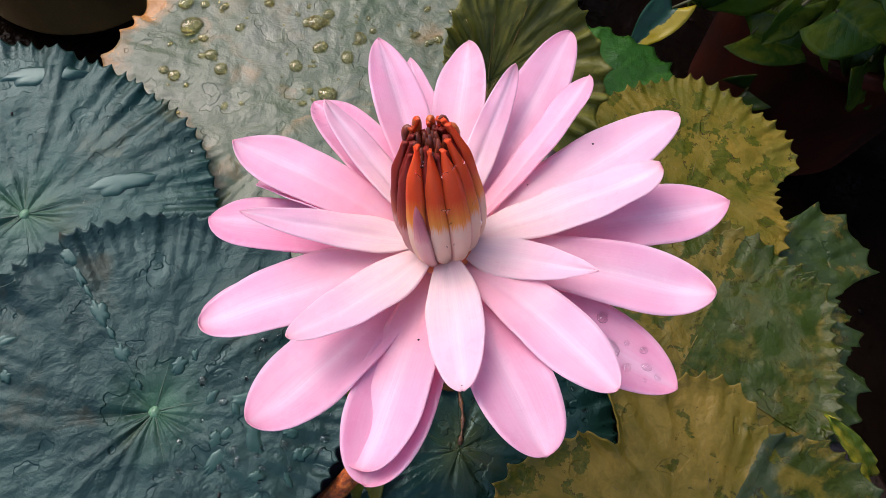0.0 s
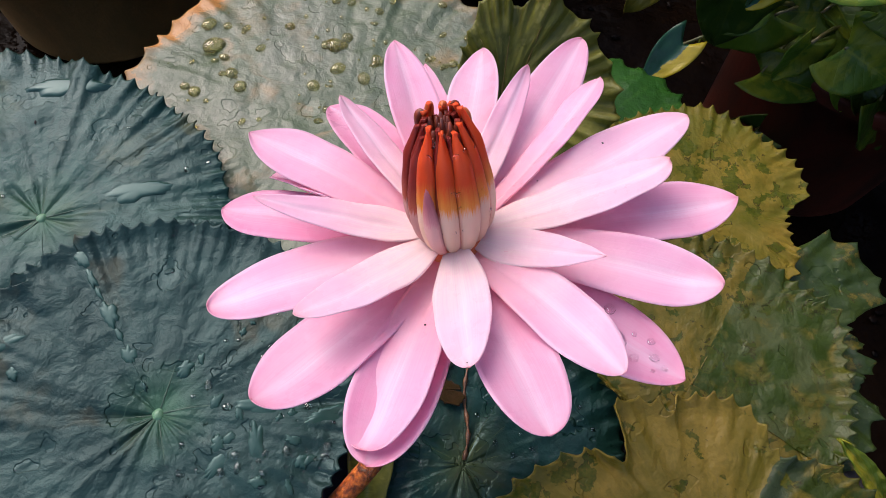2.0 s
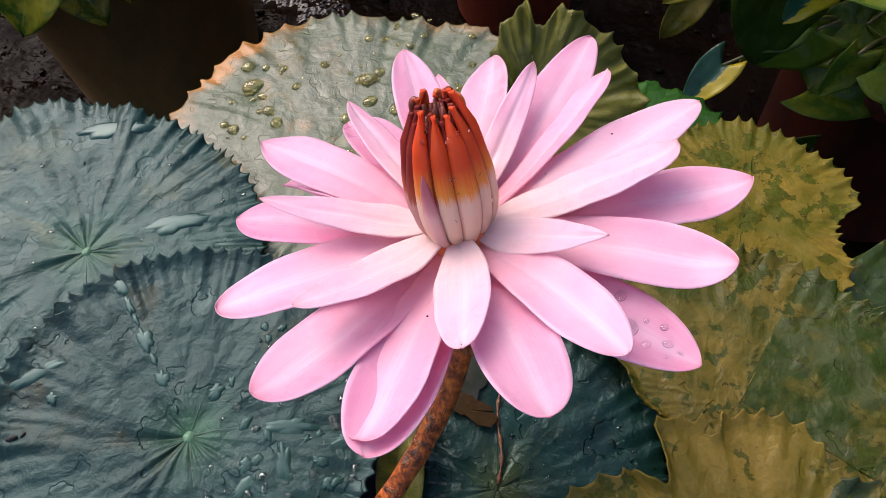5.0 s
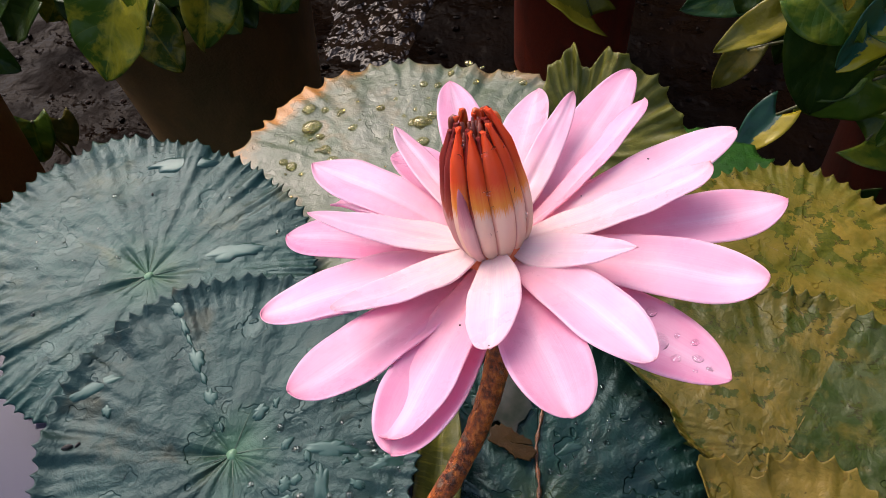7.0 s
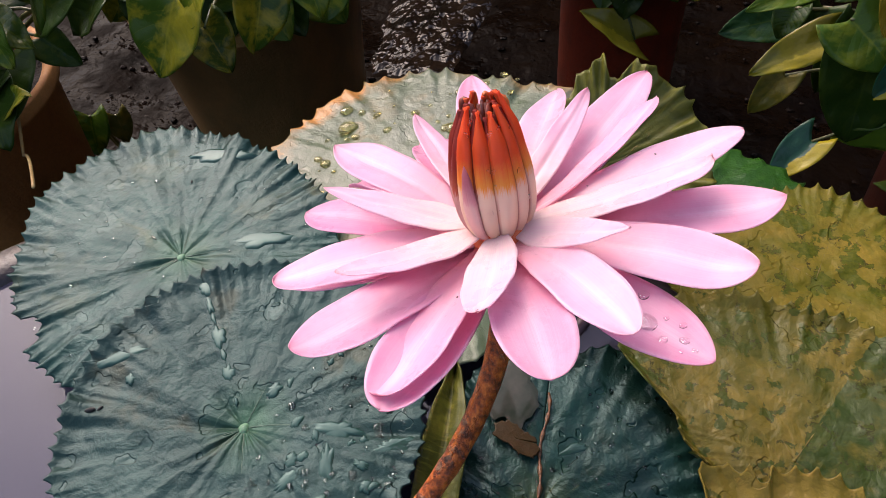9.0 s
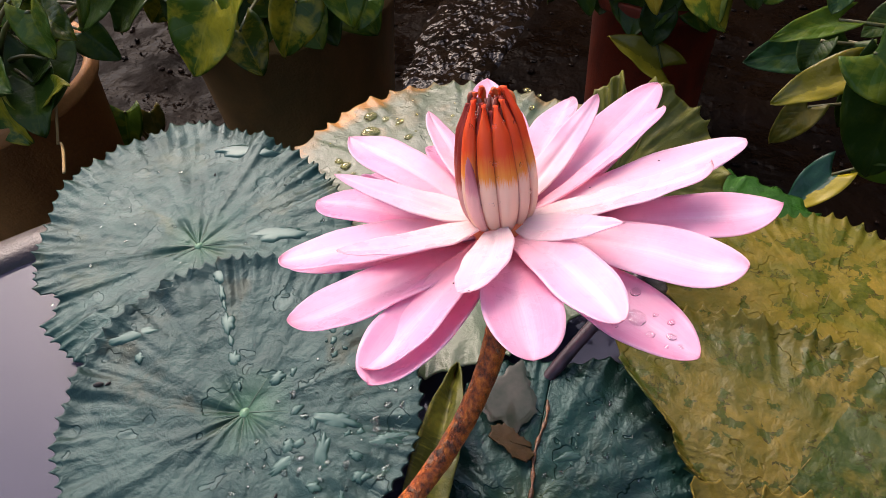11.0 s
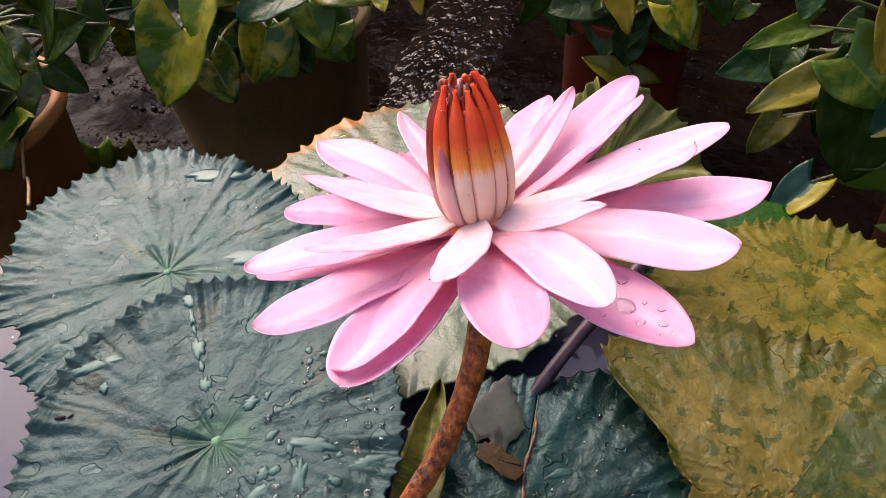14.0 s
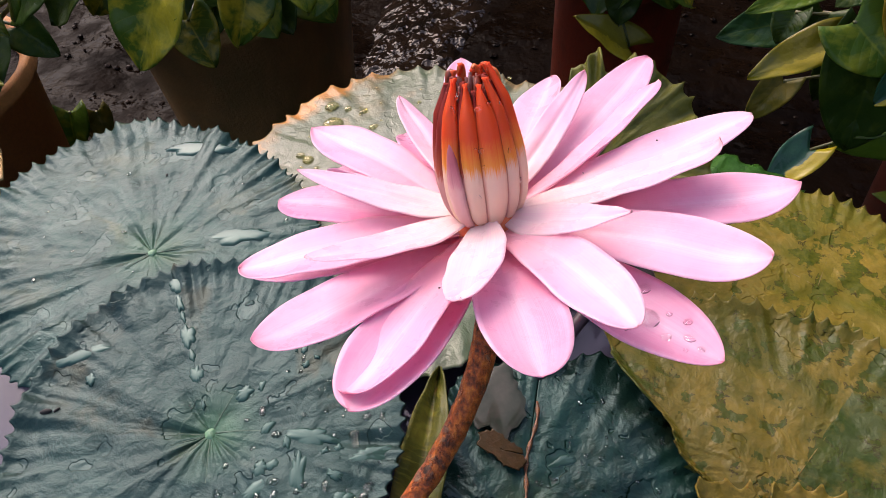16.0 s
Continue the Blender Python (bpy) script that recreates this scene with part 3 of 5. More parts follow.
def lily_pad(key, name, centre, radii, material, label, z=0.0, sinus=None, gap=4.0, tilt=(0.0, 0.0), cone=0.0, teeth=64, tooth=0.035, ruffle=0.0022,
             fold=0.0008, relief=0.0012, frill=0.0015, lobe=(0.0, 0.0), seed=0, steps=(64, 640), bites=(), curl=0.0, hub=1.0, frame3=None):
    """A floating pad. radii: its reach at even angles from +x, anticlockwise. sinus: the angle of its cleft, gap its width in degrees.
    lobe: how much the two lips of the cleft are lifted. bites: (angle, half width, depth) of torn places in the rim."""
    rnd = random.Random(seed)
    m, k = steps
    start = radians(sinus if sinus is not None else 0) + radians(gap) / 2
    span = 2 * math.pi - radians(gap)
    reach = len(radii)
    grid, uv = np.zeros((m, k, 3)), np.zeros((m, k, 2))
    for j in range(k):
        f = j / (k - 1)
        a = start + span * f
        q = (a / (2 * math.pi) % 1) * reach
        i0 = int(q)
        s = q - i0
        p0, p1, p2, p3 = (radii[(i0 + d) % reach] for d in (-1, 0, 1, 2))
        R = p1 + 0.5 * s * (p2 - p0 + s * (2 * p0 - 5 * p1 + 4 * p2 - p3 + s * (3 * (p1 - p2) + p3 - p0)))
        u = (a / (2 * math.pi) * teeth + 0.5 * noise.noise((math.cos(a) * 5 + seed, math.sin(a) * 5, 5))) % 1
        spike = max(0.0, 1 - 2.0 * abs(u - 0.5)) ** 2.2
        R *= 1 + tooth * (0.75 + 0.7 * noise.noise((math.cos(a) * 11, math.sin(a) * 11, seed + 2))) * (spike - 0.35) + 0.03 * noise.noise((math.cos(a) * 3, math.sin(a) * 3, seed))
        for ba, bw, bd in bites:
            dist = abs((math.degrees(a) - ba + 180) % 360 - 180)
            if dist < bw:
                R *= 1 - bd * (1 - (dist / bw) ** 2) ** 0.5 * (1 + 0.25 * noise.noise((a * 30, seed, 1)))
        lip = lobe[0] * max(0, 1 - f * 2.2) ** 1.5 + lobe[1] * max(0, 1 - (1 - f) * 4) ** 1.5
        for i in range(m):
            v = 0.002 + 0.998 * (i / (m - 1)) ** 0.85
            x, y = centre[0] + R * v * math.cos(a), centre[1] + R * v * math.sin(a)
            h = z + cone * (1 - v) ** 2 + tilt[0] * (x - centre[0]) + tilt[1] * (y - centre[1]) + lip * v * v
            h += fold * v ** 1.3 * (1 - 0.4 * v) * 2.2 * (noise.noise((math.cos(a) * 3.5, math.sin(a) * 3.5, v * 1.4 + seed)) + 0.6 * min(1, max(0, v - 0.15) * 3) * noise.noise((math.cos(a) * 9, math.sin(a) * 9, v * 2.4 + seed)))
            h += 0.0050 * hub * math.exp(-4.5 * v) * min(1, v * 7) * (0.30 - 2.0 * noise.noise((math.cos(a) * 2.6, math.sin(a) * 2.6, v * 1.0 + seed * 2)) ** 2)
            h += ruffle * max(0, v - 0.55) ** 1.4 * 4 * (noise.noise((math.cos(a) * 6, math.sin(a) * 6, seed + 20)) + 0.8 * noise.noise((math.cos(a) * 15, math.sin(a) * 15, seed + 30)))
            h += relief * (noise.noise((x * 45, y * 45, seed)) + 0.5 * noise.noise((x * 110, y * 110, seed + 4)) + 0.16 * noise.noise((x * 230, y * 230, seed + 8)))
            h += curl * max(0, v - 0.9) ** 1.5 * 30 + frill * max(0, v - 0.88) / 0.12 * (spike - 0.3)
            grid[i, j] = (x, y, h)
            uv[i, j] = (a / (2 * math.pi) % 1 if j else start / (2 * math.pi), v)
    uv[:, :, 0] = (start + span * np.linspace(0, 1, k)[None, :]) / (2 * math.pi)
    if frame3 is not None:
        flat = grid.reshape(-1, 3)
        grid = np.array([tuple(frame3 @ Vector(p)) for p in flat]).reshape(grid.shape)
    ob = sheet(name, grid[:, ::1], 0.0008, material, uv=uv)
    PADS[key] = grid
    return tagged(ob, label, "lily pad", "pads on the basin")


def pad_height(key, x, y):
    g = PADS[key].reshape(-1, 3)
    return float(g[np.argmin((g[:, 0] - x) ** 2 + (g[:, 1] - y) ** 2), 2])


HUB_LEFT, HUB_CENTRE, HUB_MIDDLE = (-0.1075, 0.2080), (-0.0235, 0.1170), (0.212, 0.157)
pad_left = lily_pad("left", "lily_pad", HUB_LEFT, (0.092, 0.089, 0.089, 0.094, 0.110, 0.115, 0.104, 0.091, 0.090, 0.088, 0.090, 0.090), PAD_TEAL,
         "broad blue-green lily pad with toothed rim and a puddle", z=0.010, sinus=292, gap=0.6, cone=-0.003, lobe=(-0.008, -0.008), fold=0.0013, relief=0.0008, seed=1, tooth=0.042, teeth=82, hub=1.0, bites=((227, 7, 0.13),))
pad_centre = lily_pad("centre", "lily_pad", HUB_CENTRE, (0.082, 0.082, 0.090, 0.091, 0.093, 0.093, 0.089, 0.083, 0.080, 0.080, 0.079, 0.078), PAD_SLATE,
         "blue-green lily pad wet with drops, pale green heart", z=0.019, sinus=128, gap=0.0, cone=-0.003, curl=0.0026, fold=0.0013, relief=0.0008, seed=2, tooth=0.042, teeth=78, hub=0.9)
pad_back = lily_pad("back", "lily_pad", (0.030, 0.288), (0.115, 0.117, 0.115, 0.112, 0.129, 0.130, 0.126, 0.085, 0.085, 0.122, 0.110, 0.105), PAD_BACK,
         "grey-green lily pad with amber rim, beaded with drops", z=0.002, hub=0.15, sinus=330, gap=5, tilt=(0.05, 0.0), seed=3, tooth=0.045, teeth=50, ruffle=0.0022, relief=0.0010, frill=0.0015)
pad_dark = lily_pad("dark", "lily_pad", (0.109, 0.112), (0.072, 0.075, 0.082, 0.089, 0.096, 0.094, 0.082, 0.081, 0.076, 0.062, 0.052, 0.05, 0.048, 0.05, 0.06, 0.06, 0.06, 0.07, 0.08, 0.08, 0.08, 0.08, 0.08, 0.075), PAD_DARK,
         "dark bluish-green lily pad under the flower, cleft and wet", z=0.000, sinus=93, gap=0.3, seed=4, fold=0.0013, relief=0.0007, tooth=0.02)
pad_fern = lily_pad("fern", "lily_pad", (0.235, 0.190), (0.074, 0.090, 0.096, 0.090, 0.078, 0.075, 0.075, 0.072, 0.07, 0.07, 0.07, 0.07, 0.07, 0.07, 0.07, 0.07, 0.07, 0.072, 0.075, 0.080, 0.082, 0.085, 0.080, 0.080),
         PAD_MOSSY, "mossy green lily pad with a bitten, eaten rim", z=-0.001, seed=5, sinus=200, hub=0.05, gap=0.3, tooth=0.075, teeth=34, relief=0.0018,
         bites=((9, 7, 0.18), (61, 15, 0.26), (-17, 6, 0.16), (-3, 2, 0.07)))
pad_upper = lily_pad("upper", "lily_pad", (0.228, 0.262), (0.052, 0.062, 0.064, 0.062, 0.063, 0.065, 0.066, 0.063, 0.064, 0.066, 0.072, 0.078, 0.079, 0.074, 0.066, 0.06, 0.06, 0.06, 0.06, 0.06, 0.06, 0.06, 0.056, 0.052), PAD_OLIVE,
         "olive-yellow lily pad with a toothed rim", z=0.004, seed=6, sinus=250, hub=0.05, gap=0.3, tooth=0.05, teeth=52, fold=0.0006, ruffle=0.0013, relief=0.0010, frill=0.0022, curl=0.001, bites=((354, 14, 0.08),))
pad_middle = lily_pad("middle", "lily_pad", HUB_MIDDLE, (0.074, 0.078, 0.086, 0.079, 0.077, 0.079, 0.078, 0.082, 0.090, 0.094, 0.092, 0.055, 0.046, 0.038, 0.036, 0.040, 0.045, 0.05, 0.06, 0.07, 0.075, 0.075, 0.072, 0.072), PAD_BLOTCH,
         "olive lily pad blotched with dark green", z=0.011, seed=7, sinus=330, hub=0.05, gap=0.3, tooth=0.05, teeth=66, ruffle=0.0016, relief=0.0010, fold=0.0008, frill=0.0030, curl=0.0035)
pad_front = lily_pad("front", "lily_pad", (0.213, 0.072), (0.085, 0.083, 0.080, 0.073, 0.063, 0.077, 0.077, 0.075, 0.080, 0.070, 0.080, 0.092, 0.09, 0.085, 0.08, 0.08, 0.08, 0.08, 0.08, 0.08, 0.08, 0.08, 0.08, 0.085), PAD_FRONT,
         "yellow-olive lily pad with torn rim", z=0.017, seed=8, sinus=300, hub=0.05, gap=0.3, tooth=0.05, teeth=56, fold=0.0008, ruffle=0.0016, relief=0.0010, frill=0.0030, curl=0.0035, bites=((128, 7, 0.2), (103, 3, 0.06)))
pad_green = lily_pad("green", "lily_pad", (0.165, 0.322), (0.076, 0.083, 0.076, 0.066, 0.055, 0.05, 0.05, 0.05, 0.05, 0.05, 0.05, 0.055), PAD_GREEN,
         "small bright green lily pad with a toothed rim", z=-0.030, seed=9, sinus=230, tooth=0.08, teeth=30, steps=(26, 200))
pad_raised = lily_pad("raised", "lily_pad", (0.0, 0.0), (0.056, 0.053, 0.054, 0.056, 0.036, 0.026, 0.022, 0.025, 0.035, 0.045, 0.05, 0.055), PAD_RAISED,
         "olive lily pad raised above the water on its stalk", seed=10, sinus=270, tooth=0.09, teeth=26, ruffle=0.006, fold=0.004, cone=-0.012, steps=(26, 220),
         bites=((82, 8, 0.2),), frame3=pose(0.112, 0.280, 0.048, 42, -8, 0))
lily_pad("dead", "lily_pad", (0.096, 0.1445), (0.010, 0.007, 0.005, 0.006, 0.009, 0.012, 0.010, 0.005, 0.004, 0.005, 0.008, 0.012), PAD_BROWN,
         "rotting brown scrap of a lily pad in the cleft", z=0.0033, seed=11, hub=0.0, tooth=0.22, teeth=13, steps=(14, 120), frill=0.0, relief=0.0, fold=0.0, ruffle=0.0)

HEART = pad_material("pale heart", (0.13, 0.27, 0.15), (0.08, 0.18, 0.09), (0.2, 0.34, 0.2), None, None, 0.45, 0.6)
RIB = pad_material("pale rib", (0.040, 0.080, 0.050), (0.025, 0.055, 0.034), (0.06, 0.10, 0.065), None, None, 0.45, 0.3)


def pad_ribs(ob, key, centre, angles, reach, seed, heart=HEART, rib=RIB, width=0.0004):
    """The knob where the stalk meets the pad, and the raised ribs that run out from it."""
    rnd = random.Random(seed)
    z = pad_height(key, *centre)
    k = 1.0 if width >= 0.0004 else 0.3
    prof = [(r * k, h * k) for r, h in ((0.0, 0.0016), (0.0010, 0.0015), (0.0018, 0.0009), (0.0026, 0.0002), (0.0030, -0.0012))]
    knob = hang(lathe("heart", prof, heart, seg=20, centre=(*centre, z), wob=0.2), ob)
    for a in angles:
        a = radians(a + rnd.uniform(-3, 3))
        ln, bend = reach * rnd.uniform(0.6, 1.1), rnd.uniform(-0.12, 0.12)
        pts, rad = [], []
        for i in range(13):
            q = 0.03 + 0.97 * i / 12
            b = a + bend * q * q
            x, y = centre[0] + ln * q * math.cos(b), centre[1] + ln * q * math.sin(b)
            pts.append((x, y, pad_height(key, x, y) - 0.0003))
            rad.append(width * (1 - q) + 0.0002)
        hang(tube("rib", pts, rad, rib, sides=8), knob)


pad_ribs(pad_left, "left", HUB_LEFT, (25, 100, 200, 222, 240), 0.034, 1)
pad_ribs(pad_centre, "centre", HUB_CENTRE, (15, 85, 190, 215, 240, 290), 0.030, 2)

OLIVE_RIB = pad_material("olive rib", (0.14, 0.095, 0.012), (0.10, 0.07, 0.008), (0.17, 0.12, 0.02), None, None, 0.45, 0.4)
pad_ribs(pad_upper, "upper", (0.228, 0.262), (75, 150), 0.05, 3, PAD_OLIVE, OLIVE_RIB, 0.0002)
pad_ribs(pad_middle, "middle", HUB_MIDDLE, (61.5, 120), 0.075, 4, PAD_BLOTCH, OLIVE_RIB, 0.0002)
pad_ribs(pad_front, "front", (0.213, 0.072), (82, 140), 0.065, 5, PAD_FRONT, OLIVE_RIB, 0.0003)
pad_ribs(pad_back, "back", (0.030, 0.288), (85, 125, 160), 0.07, 6, PAD_BACK, PAD_BACK, 0.0002)
pad_ribs(pad_dark, "dark", (0.109, 0.112), (20, 50, 70, 160), 0.06, 7, PAD_DARK, PAD_DARK, 0.0002)
CLEFT = Mat("rusty cleft edge", 0.5)
CLEFT.set("Base Color", CLEFT.ramp(CLEFT.noise(CLEFT.coord(), 500.0, 4.0), (0.35, (0.035, 0.016, 0.006)), (0.65, (0.16, 0.06, 0.016))))
CLEFT.set("Normal", CLEFT.bump(CLEFT.noise(CLEFT.coord(), 900.0, 3.0), 0.6, 0.0008))
seam = [(0.109 + 0.0012 * math.sin(q * 9) - 0.003 * q * q, 0.114 + 0.058 * q) for q in np.linspace(0, 1, 26)]
hang(tube("cleft_edge", [(x, y, pad_height("dark", x, y) + 0.0006) for x, y in seam], [0.0008 + 0.0004 * math.sin(i * 1.7) for i in range(26)], CLEFT.mat, sides=8, knobs=0.3), pad_dark)

GREEN_RIB = pad_material("green rib", (0.06, 0.12, 0.035), (0.04, 0.08, 0.02), (0.09, 0.15, 0.05), None, None, 0.45, 0.4)
pad_ribs(pad_fern, "fern", (0.235, 0.190), (-15, 5, 30, 60), 0.050, 8, PAD_MOSSY, OLIVE_RIB, 0.0003)
pad_ribs(pad_green, "green", (0.165, 0.322), (-40, 0, 40, 80), 0.045, 9, GREEN_RIB, GREEN_RIB, 0.0005)
pad_ribs(pad_raised, "raised", (0.112, 0.280), (30, 60, 90, 120, 150), 0.035, 10, OLIVE_RIB, OLIVE_RIB, 0.0005)

# ---- the flower ----
BASE, AXIS = Vector((0.0895, 0.1495, 0.1425)), Vector((-0.17, 0.33, 0.93)).normalized()
# tip, turn about its own length in degrees, arch, half width, where it is widest, bluntness of the tip, curl of the edges
INNER = [
    ((0.0497, 0.1946, 0.1441), 12, -0.020, 0.0057, 0.54, 0.57, -0.02), ((0.0305, 0.1536, 0.1454), -14, 0.011, 0.0059, 0.30, 0.73, -0.41),
    ((0.0505, 0.1150, 0.1549), 4, -0.034, 0.0086, 0.40, 0.53, -0.05), ((0.0948, 0.1016, 0.1676), 17, -0.026, 0.0079, 0.45, 0.53, -0.06),
    ((0.1274, 0.1339, 0.1690), 21, 0.015, 0.0061, 0.31, 0.89, -0.52), ((0.1475, 0.1700, 0.1638), -2, 0.016, 0.0090, 0.53, 0.35, -0.42),
    ((0.1082, 0.2086, 0.1522), 22, -0.004, 0.0050, 0.47, 0.48, -0.67),
]
MIDDLE = [
    ((0.0637, 0.2223, 0.1419), 12, 0.037, 0.0083, 0.60, 0.72, 0.15), ((0.0224, 0.1815, 0.1373), -12, 0.062, 0.0089, 0.71, 0.74, -0.24),
    ((0.0215, 0.1235, 0.1322), -7, 0.044, 0.0112, 0.55, 0.45, -0.13), ((0.0716, 0.0846, 0.1484), 14, 0.039, 0.0110, 0.72, 0.42, -0.16),
    ((0.1320, 0.1051, 0.1655), 10, 0.096, 0.0085, 0.68, 0.60, -0.24), ((0.1599, 0.1328, 0.1627), 22, 0.072, 0.0094, 0.72, 0.58, -0.61),
    ((0.1577, 0.1934, 0.1549), 7, 0.009, 0.0105, 0.61, 0.55, -0.05), ((0.1311, 0.2054, 0.1541), -14, -0.044, 0.0060, 0.84, 0.66, 0.13),
    ((0.0947, 0.2355, 0.1287), -17, 0.002, 0.0095, 0.63, 0.69, 0.31),
]
OUTER = [
    ((0.0147, 0.1624, 0.1207), -12, 0.051, 0.0095, 0.76, 0.59, -0.12), ((0.0419, 0.0951, 0.1439), -1, 0.046, 0.0122, 0.70, 0.56, -0.28),
    ((0.0732, 0.0811, 0.1468), -6, -0.01, 0.0116, 0.67, 0.47, 0.24), ((0.1147, 0.0883, 0.1654), -7, 0.040, 0.0104, 0.70, 0.45, 0.17),
    ((0.1522, 0.1098, 0.1512), 11, 0.043, 0.0104, 0.67, 0.65, -0.08), ((0.1683, 0.1627, 0.1589), 18, 0.067, 0.0096, 0.76, 0.65, -0.55),
    ((0.1272, 0.2293, 0.1456), 10, -0.005, 0.0101, 0.54, 0.53, 0.11), ((0.0174, 0.1316, 0.1180), -4, -0.010, 0.0088, 0.67, 0.64, 0.10),
    ((0.0392, 0.2211, 0.1036), -5, 0.073, 0.0088, 0.57, 0.80, 0.38), ((0.0743, 0.2302, 0.1228), 2, 0.018, 0.0084, 0.37, 0.74, 0.15),
    ((0.0291, 0.1744, 0.1242), 12, 0.066, 0.0093, 0.60, 0.53, 0.46),
]
flower = thing("water_lily_flower", (0.0895, 0.1495, 0.1425), "open pink water lily with closed orange heart on a brown stalk", "flower")
PETALS = {}


def petal(tip, turn, arch, half, widest, blunt, cup, layer, seed):
    tip = Vector(tip)
    u = tip - BASE
    u = (u - AXIS * u.dot(AXIS)).normalized()
    base = BASE + u * 0.0055 + AXIS * (0.0022, -0.0016, -0.006)[layer]
    d = tip - base
    length = d.length
    d.normalize()
    w = AXIS.cross(d).normalized()
    up = d.cross(w)
    side = w * math.cos(radians(turn)) + up * math.sin(radians(turn))
    nrm = d.cross(side)
    m, k = 40, 17
    grid, thick = np.zeros((m, k, 3)), np.zeros((m, k))
    for i in range(m):
        s = 1 - (1 - i / (m - 1)) ** 1.6
        f = 0.3 + 0.7 * math.sin(math.pi / 2 * s / widest) if s < widest else max(0.0, 1 - ((s - widest) / (1 - widest)) ** 2) ** blunt
        spine = base + d * (length * s) + AXIS * (4 * s * (1 - s) * arch * length)
        for j in range(k):
            v = 2 * j / (k - 1) - 1
            wave = 0.0006 * noise.noise((s * 5 + seed * 3.1, v * 1.2, seed)) + 0.00015 * abs(v) * math.sin(s * 21 + seed * 2)
            h = (cup * v * v if cup >= 0 else cup - (0.05, 0.13, 0.13)[layer] * (1 - v * v)) * half * f - 0.0007 * math.exp(-(v / 0.16) ** 2) * min(1, s * 4) * (1 - s) ** 0.5 + wave * min(1, s * 3)
            edge = half * f * v * (1 + 0.03 * noise.noise((s * 5 + seed, v * 0.5 + 9, seed)) * s)
            grid[i, j] = spine + side * edge + nrm * h
            thick[i, j] = 0.00025 + 0.0012 * (1 - s) * (1 - 0.6 * v * v)
    ob = sheet("petal", grid, thick, (PETAL_INNER, PETAL_MIDDLE, PETAL_OUTER)[layer])
    PETALS[len(PETALS)] = (grid, nrm)
    return hang(ob, flower)


num = 0
for layer, rows in enumerate((INNER, MIDDLE, OUTER)):
    for row in rows:
        petal(*row, layer, num)
        num += 1

# the closed heart: overlapping blades round dark stamens
TOP = Vector((0.0822, 0.1622, 0.1805))
BUD = (TOP - BASE).normalized()
BX = Vector((1, 0, 0))
BX = (BX - BUD * BX.dot(BUD)).normalized()
BY = BUD.cross(BX)
TALL = 0.0435


def bud_radius(h):
    return 0.0058 + 0.0056 * math.sin(math.pi * min(1, h) ** 0.60) ** 0.95 + 0.0004 * h


def blade(name, angle, half, tall, material, inset=0.0, lean=0.0, tipround=0.7, low=0.03, taper=0.68):
    m, k = 30, 11
    grid = np.zeros((m, k, 3))
    for i in range(m):
        s = i / (m - 1)
        h = low + (tall - low) * s
        f = (0.86 + 0.14 * math.sin(math.pi * min(1, s / 0.6) * 0.5)) * max(0.0, 1 - max(0, (s - taper) / (1 - taper)) ** 2) ** tipround
        r = bud_radius(h) - inset
        for j in range(k):
            v = 2 * j / (k - 1) - 1
            a = radians(angle) + lean * s + v * half * f
            rr = r + 0.0015 * (1 - v * v) - 0.0020 * max(0, s - 0.80) / 0.20 + 0.0002 * noise.noise((s * 6, v * 2, angle))
            grid[i, j] = BASE + BUD * (TALL * h) + (BX * math.cos(a) + BY * math.sin(a)) * rr
    return hang(sheet(name, grid[:, ::-1], 0.0007, material), flower)


rnd = random.Random(3)
for i in range(12):
    ang = 182 + i * 360 / 12 + rnd.uniform(-3, 3)
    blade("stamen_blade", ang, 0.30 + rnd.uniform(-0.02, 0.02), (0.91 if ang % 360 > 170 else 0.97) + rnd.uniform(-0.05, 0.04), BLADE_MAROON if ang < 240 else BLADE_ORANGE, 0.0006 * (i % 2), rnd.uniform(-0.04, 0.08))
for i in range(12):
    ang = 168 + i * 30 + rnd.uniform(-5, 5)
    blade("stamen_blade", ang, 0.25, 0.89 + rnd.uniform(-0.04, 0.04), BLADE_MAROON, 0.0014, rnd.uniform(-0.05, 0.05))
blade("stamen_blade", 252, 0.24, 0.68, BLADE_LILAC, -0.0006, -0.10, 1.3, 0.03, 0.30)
for i in range(40):
    a, rr = rnd.uniform(0, 6.28), 0.0058 * math.sqrt(rnd.random())
    foot = BASE + BUD * (TALL * 0.55) + (BX * math.cos(a) + BY * math.sin(a)) * rr
    head = BASE + BUD * (TALL * rnd.uniform(0.80, 0.93)) + (BX * math.cos(a + 0.2) + BY * math.sin(a + 0.2)) * rr * 0.9
    bend = (foot + head) / 2
    hang(tube("stamen", bezier(foot, bend, head, 6), [0.0009, 0.0010, 0.0011, 0.0012, 0.0010, 0.0004], DARK.mat, sides=7), flower)
for i in range(5):
    a = radians(25 + 32 * i)
    out = BX * math.cos(a) + BY * math.sin(a)
    p0, p1, p2 = (BASE + BUD * (TALL * h) + out * q for h, q in ((0.80, 0.0070), (0.97, 0.0074), (0.94 + 0.03 * (i % 2), 0.0046)))
    hang(tube("stamen", bezier(p0, p1, p2, 8), [0.0010, 0.0012, 0.0013, 0.0013, 0.0012, 0.0009, 0.0005, 0.0002], DARK.mat if i % 3 == 1 else HOOK.mat, sides=8), flower)
core = [BASE + BUD * (TALL * h) for h in np.linspace(0.0, 0.80, 14)]
hang(tube("heart_core", core, [bud_radius(h) - 0.0026 for h in np.linspace(0.0, 0.80, 14)], DARK.mat, sides=24), flower)
RECEPT = Mat("receptacle", 0.5)
